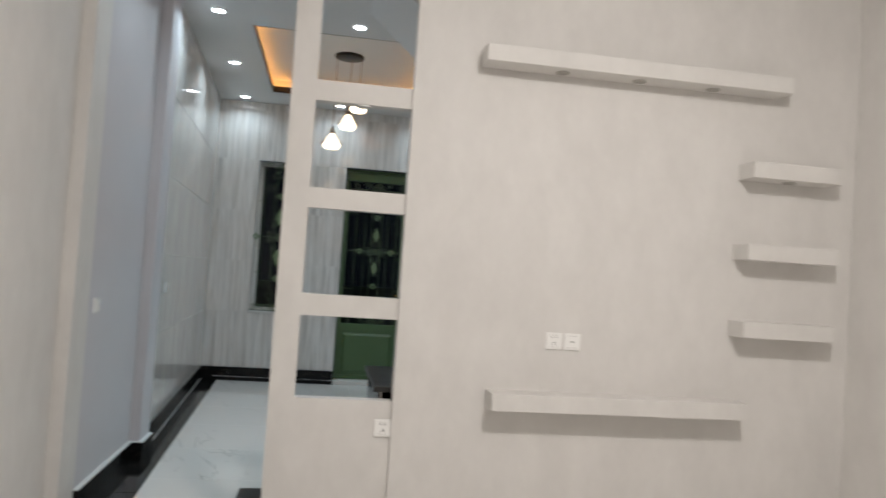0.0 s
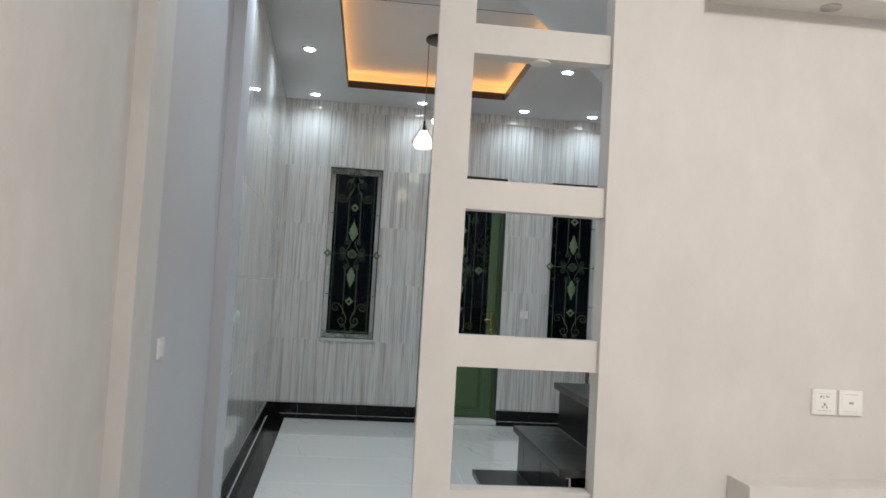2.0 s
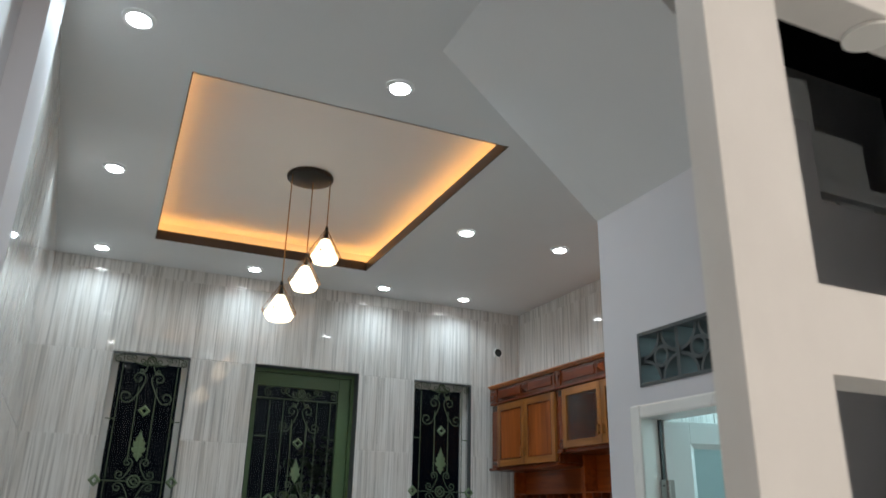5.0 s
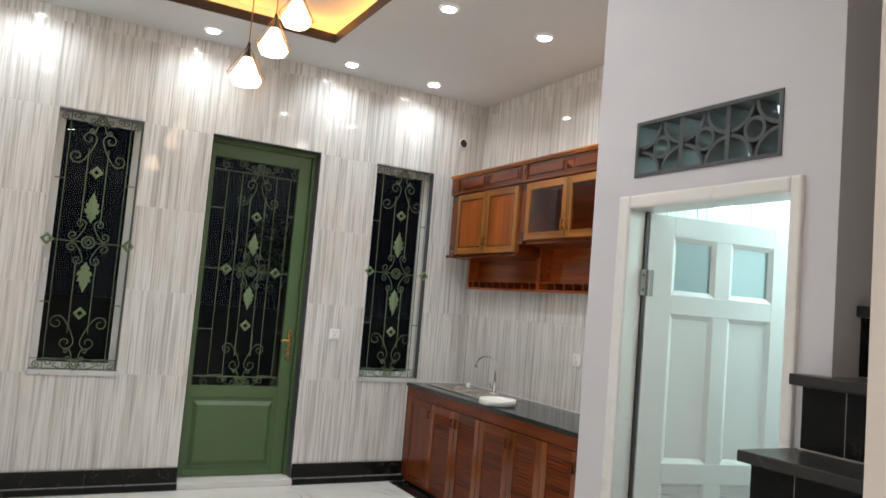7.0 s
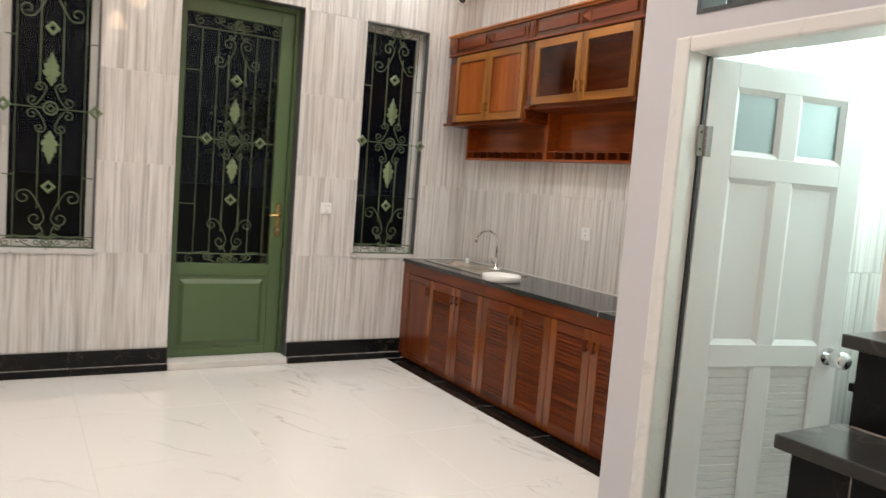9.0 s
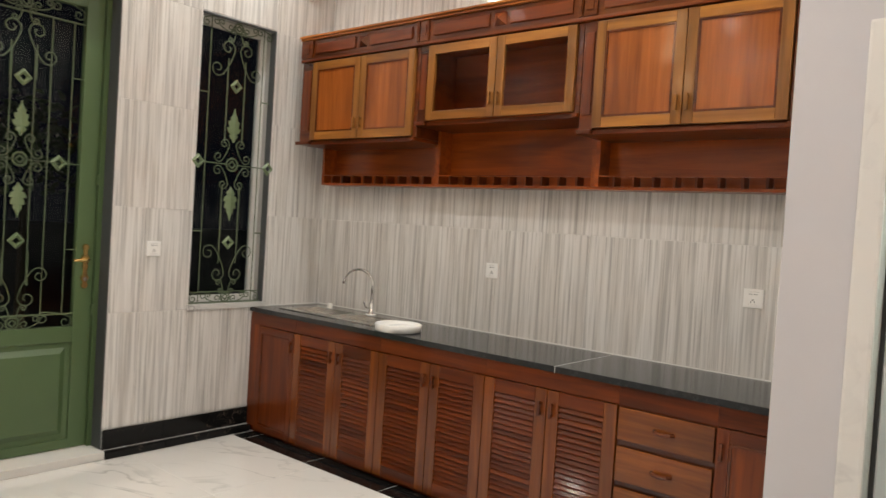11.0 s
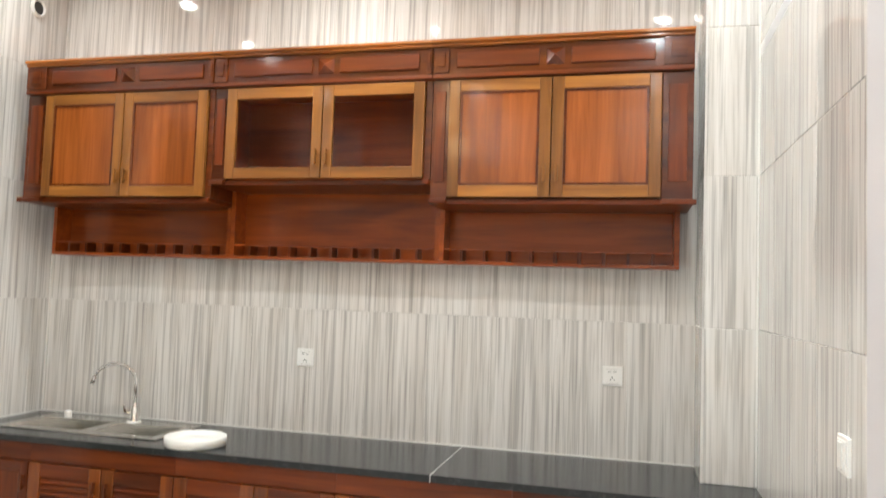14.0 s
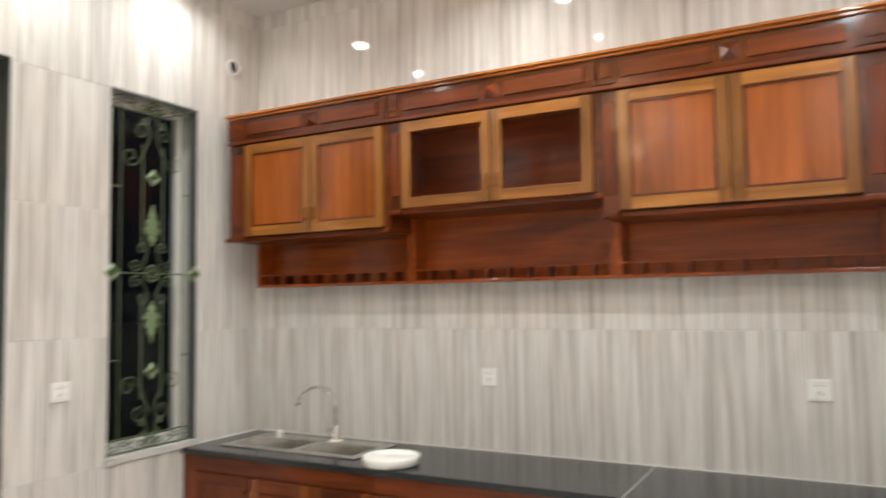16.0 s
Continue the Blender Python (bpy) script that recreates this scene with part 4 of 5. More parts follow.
DOORS_Y = [6.11, 5.745, 5.37, 5.02, 4.65, 4.303, 3.95, 3.605, 3.19, 2.83]
c = carcass("base_cabinet", DOORS_Y[1], BACK - 0.004, "red wooden base cabinet with a plain panelled door")
part("filler", boxes((FRONT, FRONT + 0.021, DOORS_Y[0], BACK - 0.004, 0.04, 0.692)), WOOD_V, c)
door_front("door", c, DOORS_Y[1], DOORS_Y[0], 0.024, 0.688, FRONT - 0.012, WOOD_V, WOOD_H, "plain", 0.04, "l", 0.6)
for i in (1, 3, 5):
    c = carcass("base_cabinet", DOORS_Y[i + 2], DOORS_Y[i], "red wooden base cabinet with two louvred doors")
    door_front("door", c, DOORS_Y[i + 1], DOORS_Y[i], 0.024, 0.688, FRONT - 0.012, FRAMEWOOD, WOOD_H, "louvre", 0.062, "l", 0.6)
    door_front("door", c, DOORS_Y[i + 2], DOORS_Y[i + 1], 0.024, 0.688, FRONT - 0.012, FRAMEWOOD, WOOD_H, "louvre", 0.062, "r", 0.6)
c = carcass("drawer_cabinet", DOORS_Y[8], DOORS_Y[7], "red wooden base cabinet with four drawers")
part("backing", boxes((FRONT + 0.008, FRONT + 0.021, DOORS_Y[8], DOORS_Y[7], 0.04, 0.692)), DARKWOOD, c)
for z0, z1 in ((0.548, 0.684), (0.375, 0.520), (0.208, 0.348), (0.045, 0.185)):
    d = part("drawer", boxes((FRONT - 0.012, FRONT + 0.007, DOORS_Y[8] + 0.006, DOORS_Y[7] - 0.006, z0, z1), b=0.004), DRAWERWOOD, c)
    hy, hz = (DOORS_Y[8] + DOORS_Y[7]) / 2, (z0 + z1) / 2
    if z0 > 0.1:
        part("handle", sweep(bmesh.new(), [(FRONT - 0.012, hy - 0.04, hz), (FRONT - 0.03, hy - 0.03, hz), (FRONT - 0.034, hy, hz - 0.004), (FRONT - 0.03, hy + 0.03, hz), (FRONT - 0.012, hy + 0.04, hz)], 0.009, 8), DARKWOOD, d, "small wooden drawer pull")
c = carcass("base_cabinet", SOUTH + 0.003, DOORS_Y[8], "red wooden base cabinet with a plain panelled door at the wall")
part("filler", boxes((FRONT, FRONT + 0.021, SOUTH + 0.003, DOORS_Y[9], 0.04, 0.692)), FRAMEWOOD, c)
door_front("door", c, DOORS_Y[9], DOORS_Y[8], 0.024, 0.688, FRONT - 0.012, WOOD_V, WOOD_H, "plain", 0.05, "r", 0.6)

# worktop in two slabs with the sink let in
SINK = (2.86, 3.20, 5.22, 6.04)


def slab(outer, inner, z0, z1):
    """A flat slab with the outline outer; inner, with as many corners, is a hole through it, or None."""
    bm = bmesh.new()
    loops = [[[bm.verts.new((x, y, z)) for x, y in line] for z in (z0, z1)] for line in (outer, inner) if line]
    n = len(outer)
    for low, high in loops:
        for k in range(n):
            bm.faces.new((low[k], low[(k + 1) % n], high[(k + 1) % n], high[k]))
    for level in (0, 1):
        if inner:
            for k in range(n):
                bm.faces.new((loops[0][level][k], loops[0][level][(k + 1) % n], loops[1][level][(k + 1) % n], loops[1][level][k]))
        else:
            bm.faces.new(loops[0][level])
    return bm


def corners(x0, x1, y0, y1):
    return [(x0, y0), (x1, y0), (x1, y1), (x0, y1)]


tagged(part("worktop", slab(corners(2.722, RIGHT - 0.002, 3.92, BACK - 0.002), corners(*SINK), 0.772, 0.8), GRANITE), "polished black granite worktop slab with the sink", "worktop")
notched = [(2.722, SOUTH + 0.002), (3.003, SOUTH + 0.002), (3.003, 2.917), (RIGHT - 0.002, 2.917), (RIGHT - 0.002, 3.917), (2.722, 3.917)]
tagged(part("worktop", slab(notched, None, 0.772, 0.8), GRANITE), "polished black granite worktop slab notched round the pilaster", "worktop")
tagged(part("sealant", boxes((RIGHT - 0.006, RIGHT - 0.0015, 2.917, BACK - 0.002, 0.8, 0.806), (2.735, RIGHT - 0.006, BACK - 0.007, BACK - 0.0015, 0.8, 0.806))
            , PLASTIC), "white sealant bead along the worktop", "sealant", kind="structure")
tagged(part("trim", boxes((2.7215, RIGHT - 0.002, 3.9172, 3.9198, 0.7715, 0.8008)), PLASTIC), "white joint between the worktop slabs", "joint", kind="structure")
tagged(part("trim", boxes((RIGHT - 0.007, RIGHT - 0.0005, BACK - 0.007, BACK - 0.0005, 0.806, 1.62)), PLASTIC), "white sealant line in the tiled corner", "sealant", kind="structure")
tagged(part("trim", boxes((2.99, 2.9965, SOUTH + 0.0005, SOUTH + 0.007, 0.802, CEIL)), PLASTIC), "white sealant line beside the pilaster", "sealant", kind="structure")


def sink():
    x0, x1, y0, y1 = SINK
    s = thing("sink", (x0 + x1) / 2, (y0 + y1) / 2, 0.8, "double bowl stainless steel sink let into the worktop", "sink")
    bowls = [(x0 + 0.035, x1 - 0.075, y0 + 0.03, y0 + 0.37), (x0 + 0.035, x1 - 0.075, y0 + 0.41, y1 - 0.03)]
    bm = bmesh.new()
    for a, b, c, d in cut((x0 - 0.018, x1 + 0.018, y0 - 0.018, y1 + 0.018), bowls):
        box(bm, a, b, c, d, 0.8005, 0.805)
    part("rim", bm, STEEL, s)
    for a, b, c, d in bowls:
        e = 0.02
        bm = bmesh.new()
        top = [bm.verts.new(p) for p in ((a, c, 0.805), (b, c, 0.805), (b, d, 0.805), (a, d, 0.805))]
        low = [bm.verts.new(p) for p in ((a + e, c + e, 0.65), (b - e, c + e, 0.65), (b - e, d - e, 0.65), (a + e, d - e, 0.65))]
        for k in range(4):
            bm.faces.new((top[k], top[(k + 1) % 4], low[(k + 1) % 4], low[k]))
        bm.faces.new(low)
        w = part("bowl", bm, STEEL, s, "brushed steel bowl")
        m = w.modifiers.new("thick", "SOLIDIFY")
        m.thickness, m.offset = 0.002, -1
        part("strainer", lathe(bmesh.new(), (a + b) / 2, (c + d) / 2, [(0.04, 0.652), (0.04, 0.657), (0.028, 0.658), (0.012, 0.654)], 20, True), CHROME, w)
    part("plug", lathe(bmesh.new(), x1 - 0.05, y1 - 0.12, [(0.018, 0.8052), (0.018, 0.832), (0.013, 0.838)], 16, True), PLASTIC, s, "white plastic plug")
    part("sponge", boxes((x0 + 0.09, x0 + 0.14, y0 + 0.45, y0 + 0.52, 0.662, 0.69), b=0.004), material("blue_sponge", (0.1, 0.25, 0.42), 0.8), s, "small blue sponge in the bowl")


sink()
f = thing("tap", 3.19, 5.555, 0.805, "tall chrome swan-neck kitchen tap", "tap")
smooth(part("base", lathe(bmesh.new(), 3.175, 5.555, [(0.026, 0.8052), (0.026, 0.815), (0.02, 0.82), (0.02, 0.87), (0.014, 0.885), (0.011, 0.89)], 20, True), CHROME, f))
arc = [(3.175, 5.555, 0.88), (3.175, 5.555, 1.00)] + [(3.175 - 0.028 * (1 - math.cos(a)), 5.555 + 0.10 * (1 - math.cos(a)), 1.00 + 0.085 * math.sin(a)) for a in (radians(15 * k) for k in range(1, 12))]
smooth(part("neck", sweep(bmesh.new(), arc, 0.009, 10), CHROME, f))
smooth(part("nozzle", rod(bmesh.new(), arc[-1], (arc[-1][0] - 0.004, arc[-1][1] + 0.012, arc[-1][2] - 0.035), 0.012, 0.013, 14), CHROME, f))
part("lever", sweep(bmesh.new(), [(3.175, 5.575, 0.845), (3.165, 5.60, 0.85), (3.16, 5.605, 0.885)], 0.007, 8), CHROME, f)
part("gasket", lathe(bmesh.new(), 3.175, 5.555, [(0.034, 0.8051), (0.034, 0.8085), (0.027, 0.809)], 18, True), PLASTIC, f, "white ring under the tap")
lid = thing("round_lid", 2.842, 5.0, 0.8, "round white plastic lid lying on the worktop", "lid")
smooth(part("lid", lathe(bmesh.new(), 2.842, 5.0, [(0.118, 0.801), (0.128, 0.805), (0.130, 0.838), (0.126, 0.842), (0.122, 0.838), (0.118, 0.828), (0.05, 0.826), (0.045, 0.832), (0.0, 0.832)], 40), PLASTIC, lid))

# ---- wall cabinets ----
UX = 2.975


def wall_unit(y0, y1, zb, doors, kind, label, left_end, right_end):
    u = thing("wall_cabinet", 3.13, (y0 + y1) / 2, zb, label, "cabinet", "wall cabinets over the worktop")
    x = UX + 0.022
    part("body", boxes((x, RIGHT - 0.003, y0 + 0.001, y0 + 0.02, zb, 2.40), (x, RIGHT - 0.003, y1 - 0.02, y1 - 0.001, zb, 2.40),
                       (x, RIGHT - 0.003, y0 + 0.02, y1 - 0.02, zb, zb + 0.02), (RIGHT - 0.02, RIGHT - 0.003, y0 + 0.02, y1 - 0.02, zb + 0.02, 2.40),
                       (x, RIGHT - 0.003, y0 + 0.001, y1 - 0.001, 2.401, 2.42)), INNERWOOD if kind == "glass" else WOOD_H, u)
    lo, hi = min(d[0] for d in doors), max(d[1] for d in doors)
    for a, b in ((y0, lo), (hi, y1)):
        if b - a > 0.02:
            p = part("pilaster", boxes((UX, x - 0.001, a + 0.001, b - 0.001, zb, 2.40), b=0.002), DARKWOOD, u)
            if b - a > 0.045:
                part("inlay", boxes((UX - 0.007, UX - 0.0005, a + (b - a) * 0.2, b - (b - a) * 0.2, zb + 0.07, 2.35), b=0.003), WOOD_V, p)
    for n, (a, b) in enumerate(doors):
        door_front("door", u, a, b, zb + 0.006, 2.393, UX - 0.018, HONEY_V, HONEY_H, kind, 0.05, "r" if n == 1 else "l", zb + 0.1)
    f = part("frieze", boxes((UX - 0.012, RIGHT - 0.003, y0 + 0.0005, y1 - 0.0005, 2.421, 2.538), b=0.003), DARKWOOD, u)
    part("cornice", boxes((UX - 0.03, RIGHT - 0.003, y0, y1, 2.5385, 2.552), (UX - 0.042, RIGHT - 0.003, y0, y1, 2.5525, 2.566), b=0.003), CORNICE, u, "orange wooden cornice")
    part("moulding", boxes((UX - 0.022, UX + 0.01, y0, y1, 2.402, 2.4205), b=0.004), WOOD_H, u)
    for a, b in ((y0, lo), (hi, y1)):
        if b - a > 0.025:
            part("capital", boxes((UX - 0.024, UX - 0.0125, a + 0.003, b - 0.003, 2.424, 2.5375), (UX - 0.031, UX - 0.0245, a + (b - a) * 0.25, b - (b - a) * 0.25, 2.45, 2.512), b=0.003), DARKWOOD, f)
    mid = (lo + hi) / 2
    for a, b in ((lo + 0.03, mid - 0.075), (mid + 0.055, hi - 0.03)):
        part("frieze_panel", boxes((UX - 0.022, UX - 0.0125, a, b, 2.447, 2.515), b=0.005), WOOD_H, f)
    bm = bmesh.new()
    base = [bm.verts.new((UX - 0.0125, mid - 0.01 + s * 0.038, 2.481 + t * 0.034)) for s, t in ((-1, -1), (1, -1), (1, 1), (-1, 1))]
    tip = bm.verts.new((UX - 0.042, mid - 0.01, 2.481))
    bm.faces.new(base)
    for k in range(4):
        bm.faces.new((base[k], base[(k + 1) % 4], tip))
    part("pyramid_boss", bm, WOOD_V, f)
    part("base_moulding", boxes((UX + 0.006, RIGHT - 0.003, y0, y1, zb - 0.022, zb - 0.001), b=0.003), WOOD_H, u)
    for a, b in ((y0 - right_end, lo), (hi, y1 + left_end)):
        if b - a > 0.025:
            part("ledge", boxes((UX - 0.024, UX + 0.0055, a, b, zb - 0.022, zb - 0.001), b=0.004), WOOD_H, u)
    # open rack below
    RX = 3.166
    ra, rb = (y0 + 0.035 if right_end else y0), (y1 - 0.0 if not left_end else y1 - 0.02)
    r = part("rack", boxes((RIGHT - 0.016, RIGHT - 0.003, ra, rb, 1.622, zb - 0.023)), RACKWOOD, u, "open wooden rack with a slotted rail")
    part("shelf", boxes((RX, RIGHT - 0.0165, ra, rb, 1.622, 1.637), b=0.002), RACKWOOD, r)
    part("end_panel", boxes((RX, RIGHT - 0.0165, ra, ra + 0.022, 1.6375, zb - 0.023), b=0.002), RACKWOOD, r)
    part("end_panel", boxes((RX, RIGHT - 0.0165, rb - 0.022, rb, 1.6375, zb - 0.023), b=0.002), RACKWOOD, r)
    part("rail", boxes((RX + 0.002, RX + 0.012, ra + 0.022, rb - 0.022, 1.686, 1.692)), RACKWOOD, r)
    n = round((rb - ra) / 0.105)
    for k in range(1, n):
        yy = ra + (rb - ra) * k / n
        part("slot_post", boxes((RX + 0.002, RX + 0.07, yy - 0.006, yy + 0.006, 1.6375, 1.6855)), WOOD_H, r)


wall_unit(5.075, 6.118, 1.89, [(5.105, 5.552), (5.552, 6.0)][::-1], "panel", "red wooden wall cabinet with two honey-framed panelled doors", 0.012, 0)
wall_unit(4.03, 5.075, 1.972, [(4.06, 4.53), (4.53, 5.005)][::-1], "glass", "red wooden wall cabinet with two glazed doors, empty inside", 0, 0)
wall_unit(2.965, 4.03, 1.89, [(3.085, 3.52), (3.52, 3.955)][::-1], "panel", "red wooden wall cabinet with two honey-framed panelled doors by the pilaster", 0, 0.012)


# ---- sockets, switches and the pipe hole ----
def wall_plate(kind, m, label, rocker=True, holes=True):
    """A plate that looks along local -y, centred on its place."""
    p = thing(kind, 0, 0, 0, label, "switch" if kind == "light_switch" else "socket")
    part("plate", boxes((-0.043, 0.043, -0.009, 0, -0.043, 0.043), b=0.003), PLATE, p)
    part("insert", boxes((-0.034, 0.034, -0.0115, -0.0092, -0.034, 0.034), b=0.001), PLATE, p)
    if kind == "data_socket":
        part("port", boxes((-0.008, 0.008, -0.0122, -0.0114, -0.004, 0.004), b=0.0002), GROOVE, p)
        part("groove", boxes((-0.024, 0.024, -0.0121, -0.0114, 0.0285, 0.0295), (-0.024, 0.024, -0.0121, -0.0114, -0.0295, -0.0285)), GROOVE, p)
    elif holes:
        part("holes", boxes((-0.016, -0.0135, -0.0122, -0.0114, 0.015, 0.022), (-0.008, -0.0055, -0.0122, -0.0114, 0.015, 0.022), (0.0055, 0.008, -0.0122, -0.0114, 0.015, 0.022),
                            (0.0135, 0.016, -0.0122, -0.0114, 0.015, 0.022), (-0.009, -0.006, -0.0122, -0.0114, -0.02, -0.012), (0.006, 0.009, -0.0122, -0.0114, -0.02, -0.012),
                            (-0.0025, 0.0025, -0.0122, -0.0114, -0.011, -0.003)), HOLES, p)
        part("groove", boxes((-0.024, 0.024, -0.0121, -0.0114, 0.0285, 0.0295), (-0.024, 0.024, -0.0121, -0.0114, -0.0295, -0.0285)), GROOVE, p)
    else:
        part("rocker", boxes((-0.016, 0.016, -0.016, -0.0116, -0.03, 0.03), b=0.002), PLASTIC, p)
    p.matrix_basis = m
    return p


wall_plate("wall_socket", pose(2.04, BACK, 1.162), "white wall socket on the tiles between door and window")
wall_plate("wall_socket", pose(RIGHT, 4.706, 1.158, 0, 0, -90), "white wall socket on the tiles over the worktop")
wall_plate("wall_socket", pose(RIGHT, 3.263, 1.158, 0, 0, -90), "white wall socket on the tiles over the worktop")
wall_plate("wall_socket", pose(1.948, FACE, 1.082), "white wall socket on the cream partition")
wall_plate("data_socket", pose(2.045, FACE, 1.082), "white aerial socket on the cream partition")
wall_plate("wall_socket", pose(1.113, TV + 0.01, 0.612), "white wall socket low on the cream partition")
wall_plate("light_switch", pose(1.82, SOUTH, 1.16, 0, 0, 180), "ivory light switch on the tiled return wall", holes=False)
wall_plate("light_switch", pose(PASS_X, 1.62, 1.087, 0, 0, 90), "ivory light switch on the passage wall", holes=False)
wall_plate("light_switch", pose(-0.426, 3.27, 1.14, 0, 0, 90 + SKEW), "ivory light switch on the tiled side wall", holes=False)
hole = tagged(part("pipe_sleeve", lathe(bmesh.new(), 0, 0, [(0.036, -0.004), (0.036, 0.016), (0.042, 0.018), (0.046, 0.012), (0.046, -0.004)], 28), PLASTIC),
              "white plastic pipe stub through the tiled wall", "pipe", kind="structure")
smooth(hole)
part("bore", rod(bmesh.new(), (0, 0, 0.001), (0, 0, 0.004), 0.037, sides=28), HOLES, hole)
hole.matrix_basis = pose(3.075, BACK, 2.893, 90)

# ---- shelves on the partition ----
for x0, x1, z0, z1, lab in ((1.485, 3.115, 2.437, 2.52, "long cream floating shelf with small spot lights below"), (1.615, 2.945, 0.742, 0.825, "long low cream floating shelf"),
                            (2.915, 3.42, 1.985, 2.068, "short cream floating shelf"), (2.905, 3.42, 1.56, 1.643, "short cream floating shelf"), (2.90, 3.42, 1.16, 1.243, "short cream floating shelf")):
    s = thing("floating_shelf", (x0 + x1) / 2, TV, z0, lab, "shelf")
    part("board", boxes((x0, x1, 0.79, TV - 0.001, z0, z1), b=0.004), CREAM, s)
    if z0 > 1.9:
        for k in range(3 if x1 - x0 > 1 else 1):
            cx = x0 + (x1 - x0) * ((k + 1) / 4 if x1 - x0 > 1 else 0.5)
            part("spot", lathe(bmesh.new(), cx, 0.87, [(0.034, z0 - 0.006), (0.034, z0 - 0.0005), (0.022, z0 - 0.002)], 20, True), STEEL, s, "small unlit spot light")
for z in (3.005, 2.193):
    s = thing("spotlight", 0.915, TV + 0.05, z, "small unlit spot light in the top of an opening", "spot light")
    part("bezel", lathe(bmesh.new(), 0.915, TV + 0.05, [(0.036, z - 0.007), (0.036, z - 0.0005), (0.024, z - 0.002)], 20, True), PLASTIC, s)

# ---- lamps ----
d0 = None
for lx, ly in KITCHEN_LIGHTS:
    zc = CEIL
    if d0 is None:
        d0 = thing("downlight", lx, ly, zc, "round white recessed ceiling light, lit", "ceiling light", "recessed ceiling lights")
        smooth(part("bezel", lathe(bmesh.new(), lx, ly, [(0.062, zc - 0.0005), (0.06, zc - 0.01), (0.048, zc - 0.012), (0.042, zc - 0.006)], 28), WHITE, d0))
        part("diffuser", lathe(bmesh.new(), lx, ly, [(0.042, zc - 0.004), (0.042, zc - 0.014), (0.026, zc - 0.018)], 28, True), LED, d0, "glowing white diffuser")
    else:
        copy_thing(d0, pose(lx, ly, zc))

dome = thing("living_room_light", *LIVING_LAMP, CEIL + 0.02, "round white ceiling light of the living room, lit", "ceiling light")
smooth(part("base", lathe(bmesh.new(), *LIVING_LAMP, [(0.0, CEIL + 0.0195), (0.19, CEIL + 0.0195), (0.19, CEIL - 0.02), (0.17, CEIL - 0.03), (0.0, CEIL - 0.03)], 32), WHITE, dome))
part("diffuser", lathe(bmesh.new(), *LIVING_LAMP, [(0.165, CEIL - 0.031), (0.15, CEIL - 0.06), (0.10, CEIL - 0.085), (0.0, CEIL - 0.092)], 32), LED, dome, "glowing white diffuser")

pendant = thing("pendant_lamp", 0.869, 4.47, CEIL + 0.17, "three-light pendant on a round black plate with wire cages", "pendant lamp")
smooth(part("plate", lathe(bmesh.new(), 0.869, 4.47, [(0.0, CEIL + 0.1695), (0.135, CEIL + 0.1695), (0.14, CEIL + 0.16), (0.138, CEIL + 0.145), (0.13, CEIL + 0.142), (0.0, CEIL + 0.142)], 36), METAL, pendant, "round black ceiling plate"))
for px, py, zb in ((0.755, 4.44, 2.515), (0.895, 4.50, 2.725), (0.985, 4.43, 2.885)):
    top = zb + 0.205
    part("cord", rod(bmesh.new(), (px, py, CEIL + 0.143), (px, py, top), 0.0035, sides=6), BRONZE, pendant)
    sh = part("shade", lathe(bmesh.new(), px, py, [(0.026, zb + 0.14), (0.084, zb + 0.03), (0.066, zb), (0.0, zb)], 8), SHADE, pendant, "glowing faceted white shade")
    bm = bmesh.new()
    for k in range(6):
        a, b = 2 * math.pi * k / 6, 2 * math.pi * (k + 1) / 6
        p = (px + 0.098 * math.cos(a), py + 0.098 * math.sin(a), zb + 0.05)
        q = (px + 0.098 * math.cos(b), py + 0.098 * math.sin(b), zb + 0.05)
        rod(bm, (px, py, top + 0.01), p, 0.0022, sides=5)
        rod(bm, p, q, 0.0022, sides=5)
        rod(bm, p, (px + 0.06 * math.cos(a), py + 0.06 * math.sin(a), zb - 0.003), 0.0022, sides=5)
    part("cage", bm, BRONZE, sh, "thin bronze wire cage")
    part("socket", lathe(bmesh.new(), px, py, [(0.008, top + 0.02), (0.012, top - 0.01), (0.016, zb + 0.135)], 12, True), METAL, sh)

# ---- tiles of the walls and floors ----
def span(a, b, step, start):
    return steps_of(a, b, step, start + step * math.ceil((a + 0.02 - start) / step))


clad(wall_north, (0, BACK + 0.008, 0), 0, span(LEFT, RIGHT, 0.3, 0.175), ROWS, [W1, W2, (DOOR[0], DOOR[1], 0, DOOR[3])], TILE)
clad(wall_east, (RIGHT + 0.008, 0, 0), -90, span(-BACK, -2.915, 0.3, -BACK), ROWS, [], TILE)
ROT = Matrix.Rotation(radians(90 + SKEW), 4, "Z")
side = Matrix.Rotation(radians(90 + SKEW), 3, "Z") @ Vector((0, 1, 0))
clad(wall_west, Vector((-0.407, 2.87, 0)) + 0.008 * side, ROT, span(0, LEN_W, 0.3, LEN_W), ROWS, [], TILE)
clad(wall_south, (0, SOUTH - 0.008, 0), 180, span(-3.005, -WCX, 0.3, -3.005), ROWS, [], TILE)
clad(column, (3.005, 0, 0), -90, [-2.915, -SOUTH], ROWS, [], TILE)
clad(column, (0, 2.915, 0), 180, [-RIGHT, -2.997], ROWS, [], TILE)
BATH_ROWS = [0, 0.6, 1.2, 1.8, 2.45]
clad(bath, (0, SOUTH - 0.115, 0), 0, span(WCX + 0.1, 3.2, 0.3, WCX + 0.1), BATH_ROWS, [], TILE)
clad(bath, (3.2, 0, 0), -90, span(-SOUTH + 0.123, -1.86, 0.3, -SOUTH + 0.123), BATH_ROWS, [], TILE)
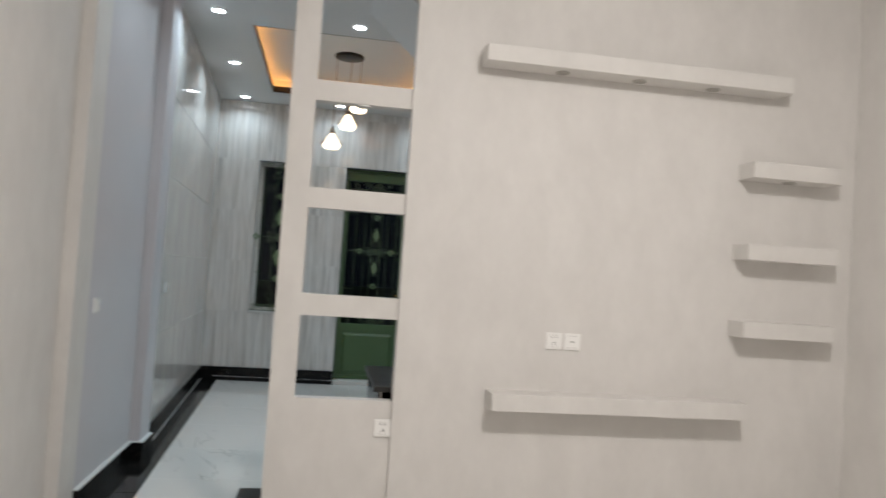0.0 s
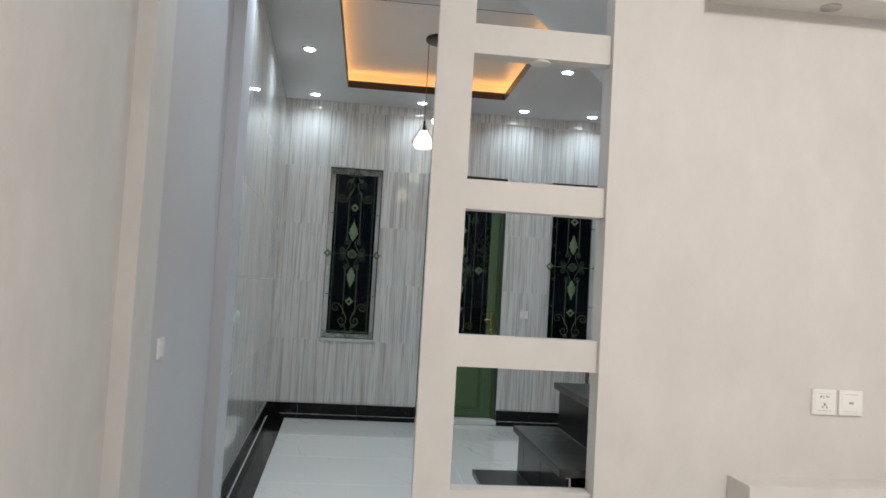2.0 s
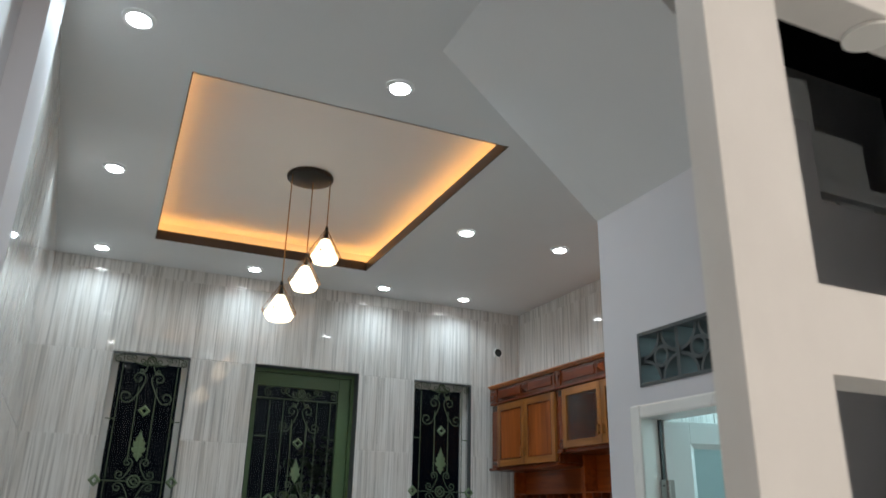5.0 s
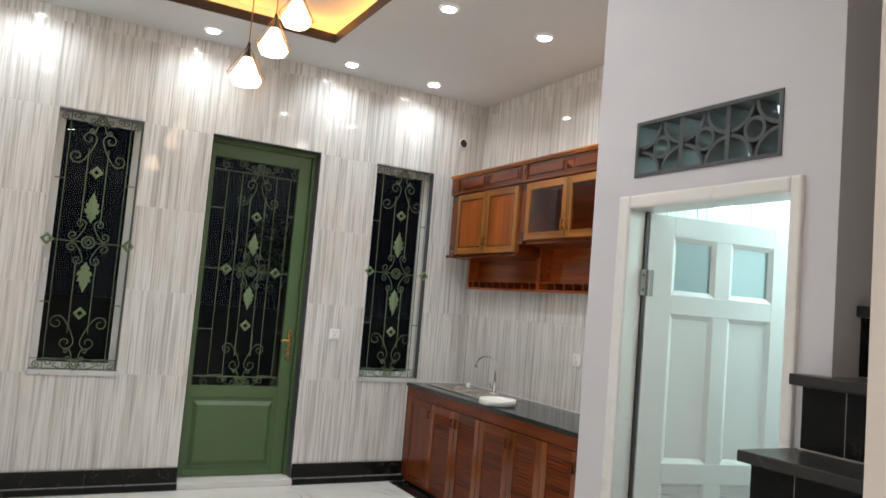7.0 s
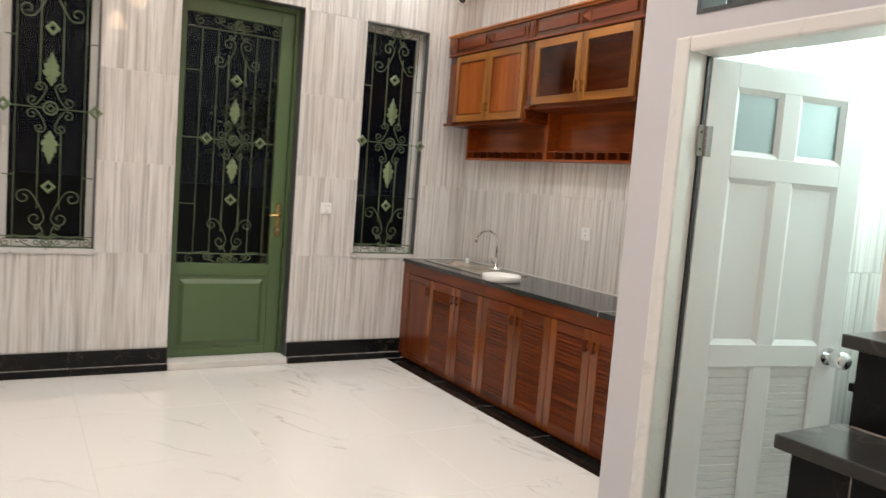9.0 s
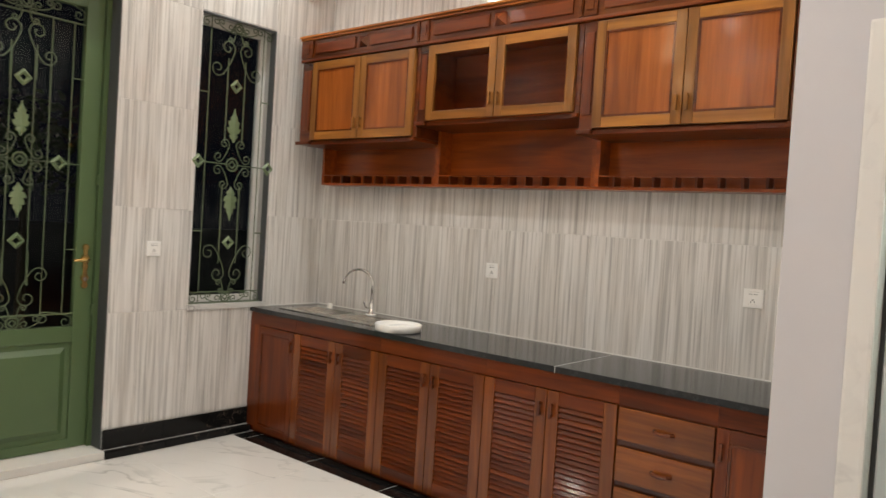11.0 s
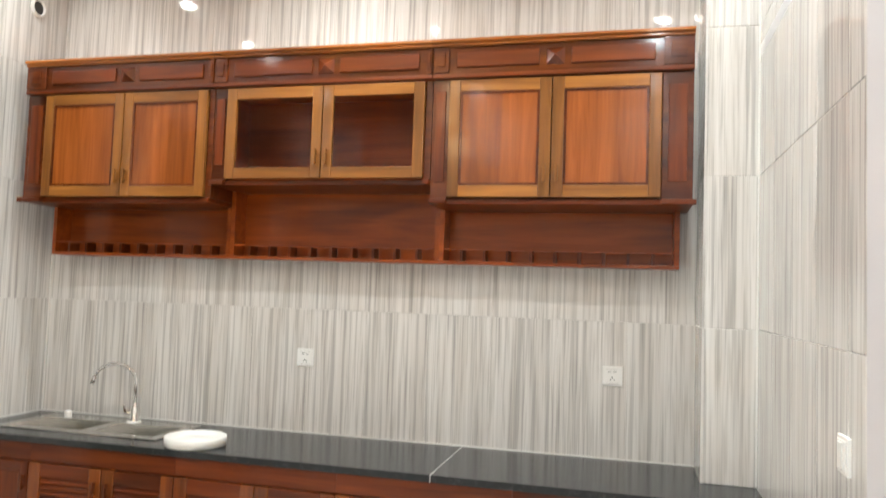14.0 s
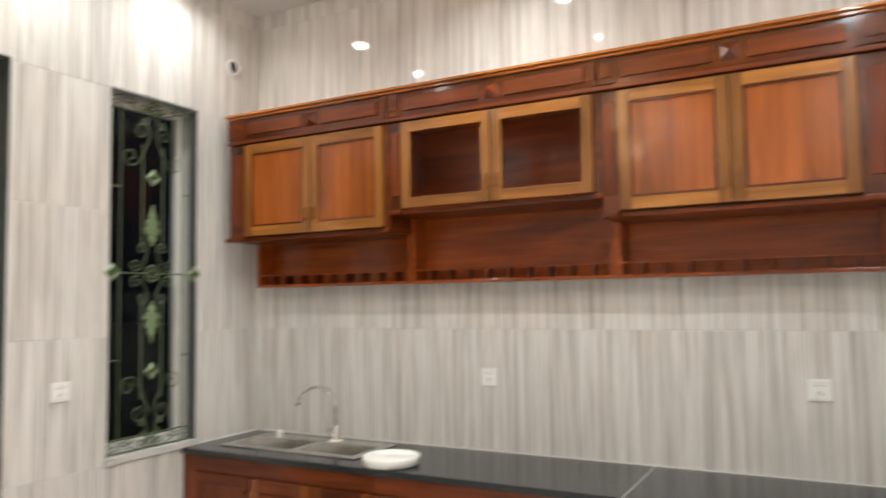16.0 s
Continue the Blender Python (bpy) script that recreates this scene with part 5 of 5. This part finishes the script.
clad(bath, (0, 1.85, 0), 180, span(-3.19, -WCX - 0.1, 0.3, -3.19), BATH_ROWS, [], TILE)
# black skirting
SK = 0.152
clad(wall_north, (0, BACK - 0.004, 0), 0, span(LEFT, 2.735, 0.6, 0.35), [0, SK], [(DOOR[0], DOOR[1], 0, 1)], BLACK, 0.012, 0.002, "skirting_tile")
clad(wall_west, Vector((-0.407, 2.87, 0)) - 0.001 * side, ROT, span(0, LEN_W, 0.6, LEN_W), [0, 0.15], [], BLACK, 0.012, 0.002, "skirting_tile")
clad(wall_west_plain, (PASS_X, 0, 0), 90, span(PAPER_Y, PIER[2] - 0.025, 0.6, 1.95), [0, 0.115], [], BLACK, 0.025, 0.002, "skirting_tile")
clad(pier, (0, PIER[2], 0), 0, [PIER[0], PIER[1] + 0.024], [0, 0.115], [], BLACK, 0.025, 0.001, "skirting_tile")
clad(pier, (PIER[1], 0, 0), 90, [PIER[2] + 0.001, PIER[3]], [0, 0.115], [], BLACK, 0.025, 0.001, "skirting_tile")
setting("trim", boxes((PASS_X, PASS_X + 0.027, PAPER_Y, PIER[2] - 0.025, 0.1155, 0.121), (PASS_X, PIER[1] + 0.027, PIER[2] - 0.027, PIER[2], 0.1155, 0.121),
        (PIER[1], PIER[1] + 0.027, PIER[2], PIER[3], 0.1155, 0.121)), WHITE, "white filler line over the black skirting", "trim")
setting("trim", skewed(-0.407, 2.87, 0, LEN_W, 0.0135, 0.0185, 0, 0.004), PLASTIC, "white filler line at the foot of the skirting", "trim")
# floor
FLAT = Matrix.Rotation(radians(-90), 4, "X")
BORDER = [(2.6, 2.775, SOUTH, BACK - 0.06), (2.6, 2.775, BACK - 0.06, BACK)]


def lay(us, vs, holes, mat, name, gap=0.0015):
    clad(floor_k, (0, 0, -0.012), FLAT, us, vs, holes, mat, 0.012, gap, name)


lay(span(LEFT - 0.15, 3.6, 0.8, 0.35), span(LIVY, BACK, 0.8, BACK - 0.055), BORDER + [(2.775, 4, SOUTH, 7)], FLOOR, "floor_tile")
SIDE_BORDER = Matrix.Rotation(radians(2.18), 4, "Z") @ FLAT
clad(floor_k, (-0.13, 0, -0.009), SIDE_BORDER, [-0.30, 0.0], span(1.2, 6.2, 0.6, 3.65), [], BLACK, 0.012, 0.004, "border_tile")
lay([2.6, 2.775], span(SOUTH, BACK - 0.06, 0.593, 4.258), [], BLACK, "border_tile", 0.005)
# the border along the garden wall stands a little proud of the floor
for a, b, c, e in cut((-0.42, 2.735, 0, 1), [(DOOR[0], DOOR[1], 0, 1)]):
    clad(wall_north, (0, BACK - 0.016, 0), 0, span(a, b, 0.6, 0.35), [0.0, 0.042], [], BLACK, 0.042, 0.003, "border_tile")
setting("trim", boxes((-0.42, DOOR[0], BACK - 0.0205, BACK - 0.0162, 0.0422, 0.0445), (DOOR[1], 2.735, BACK - 0.0205, BACK - 0.0162, 0.0422, 0.0445)), GROUT,
        "white filler line at the foot of the skirting", "trim")
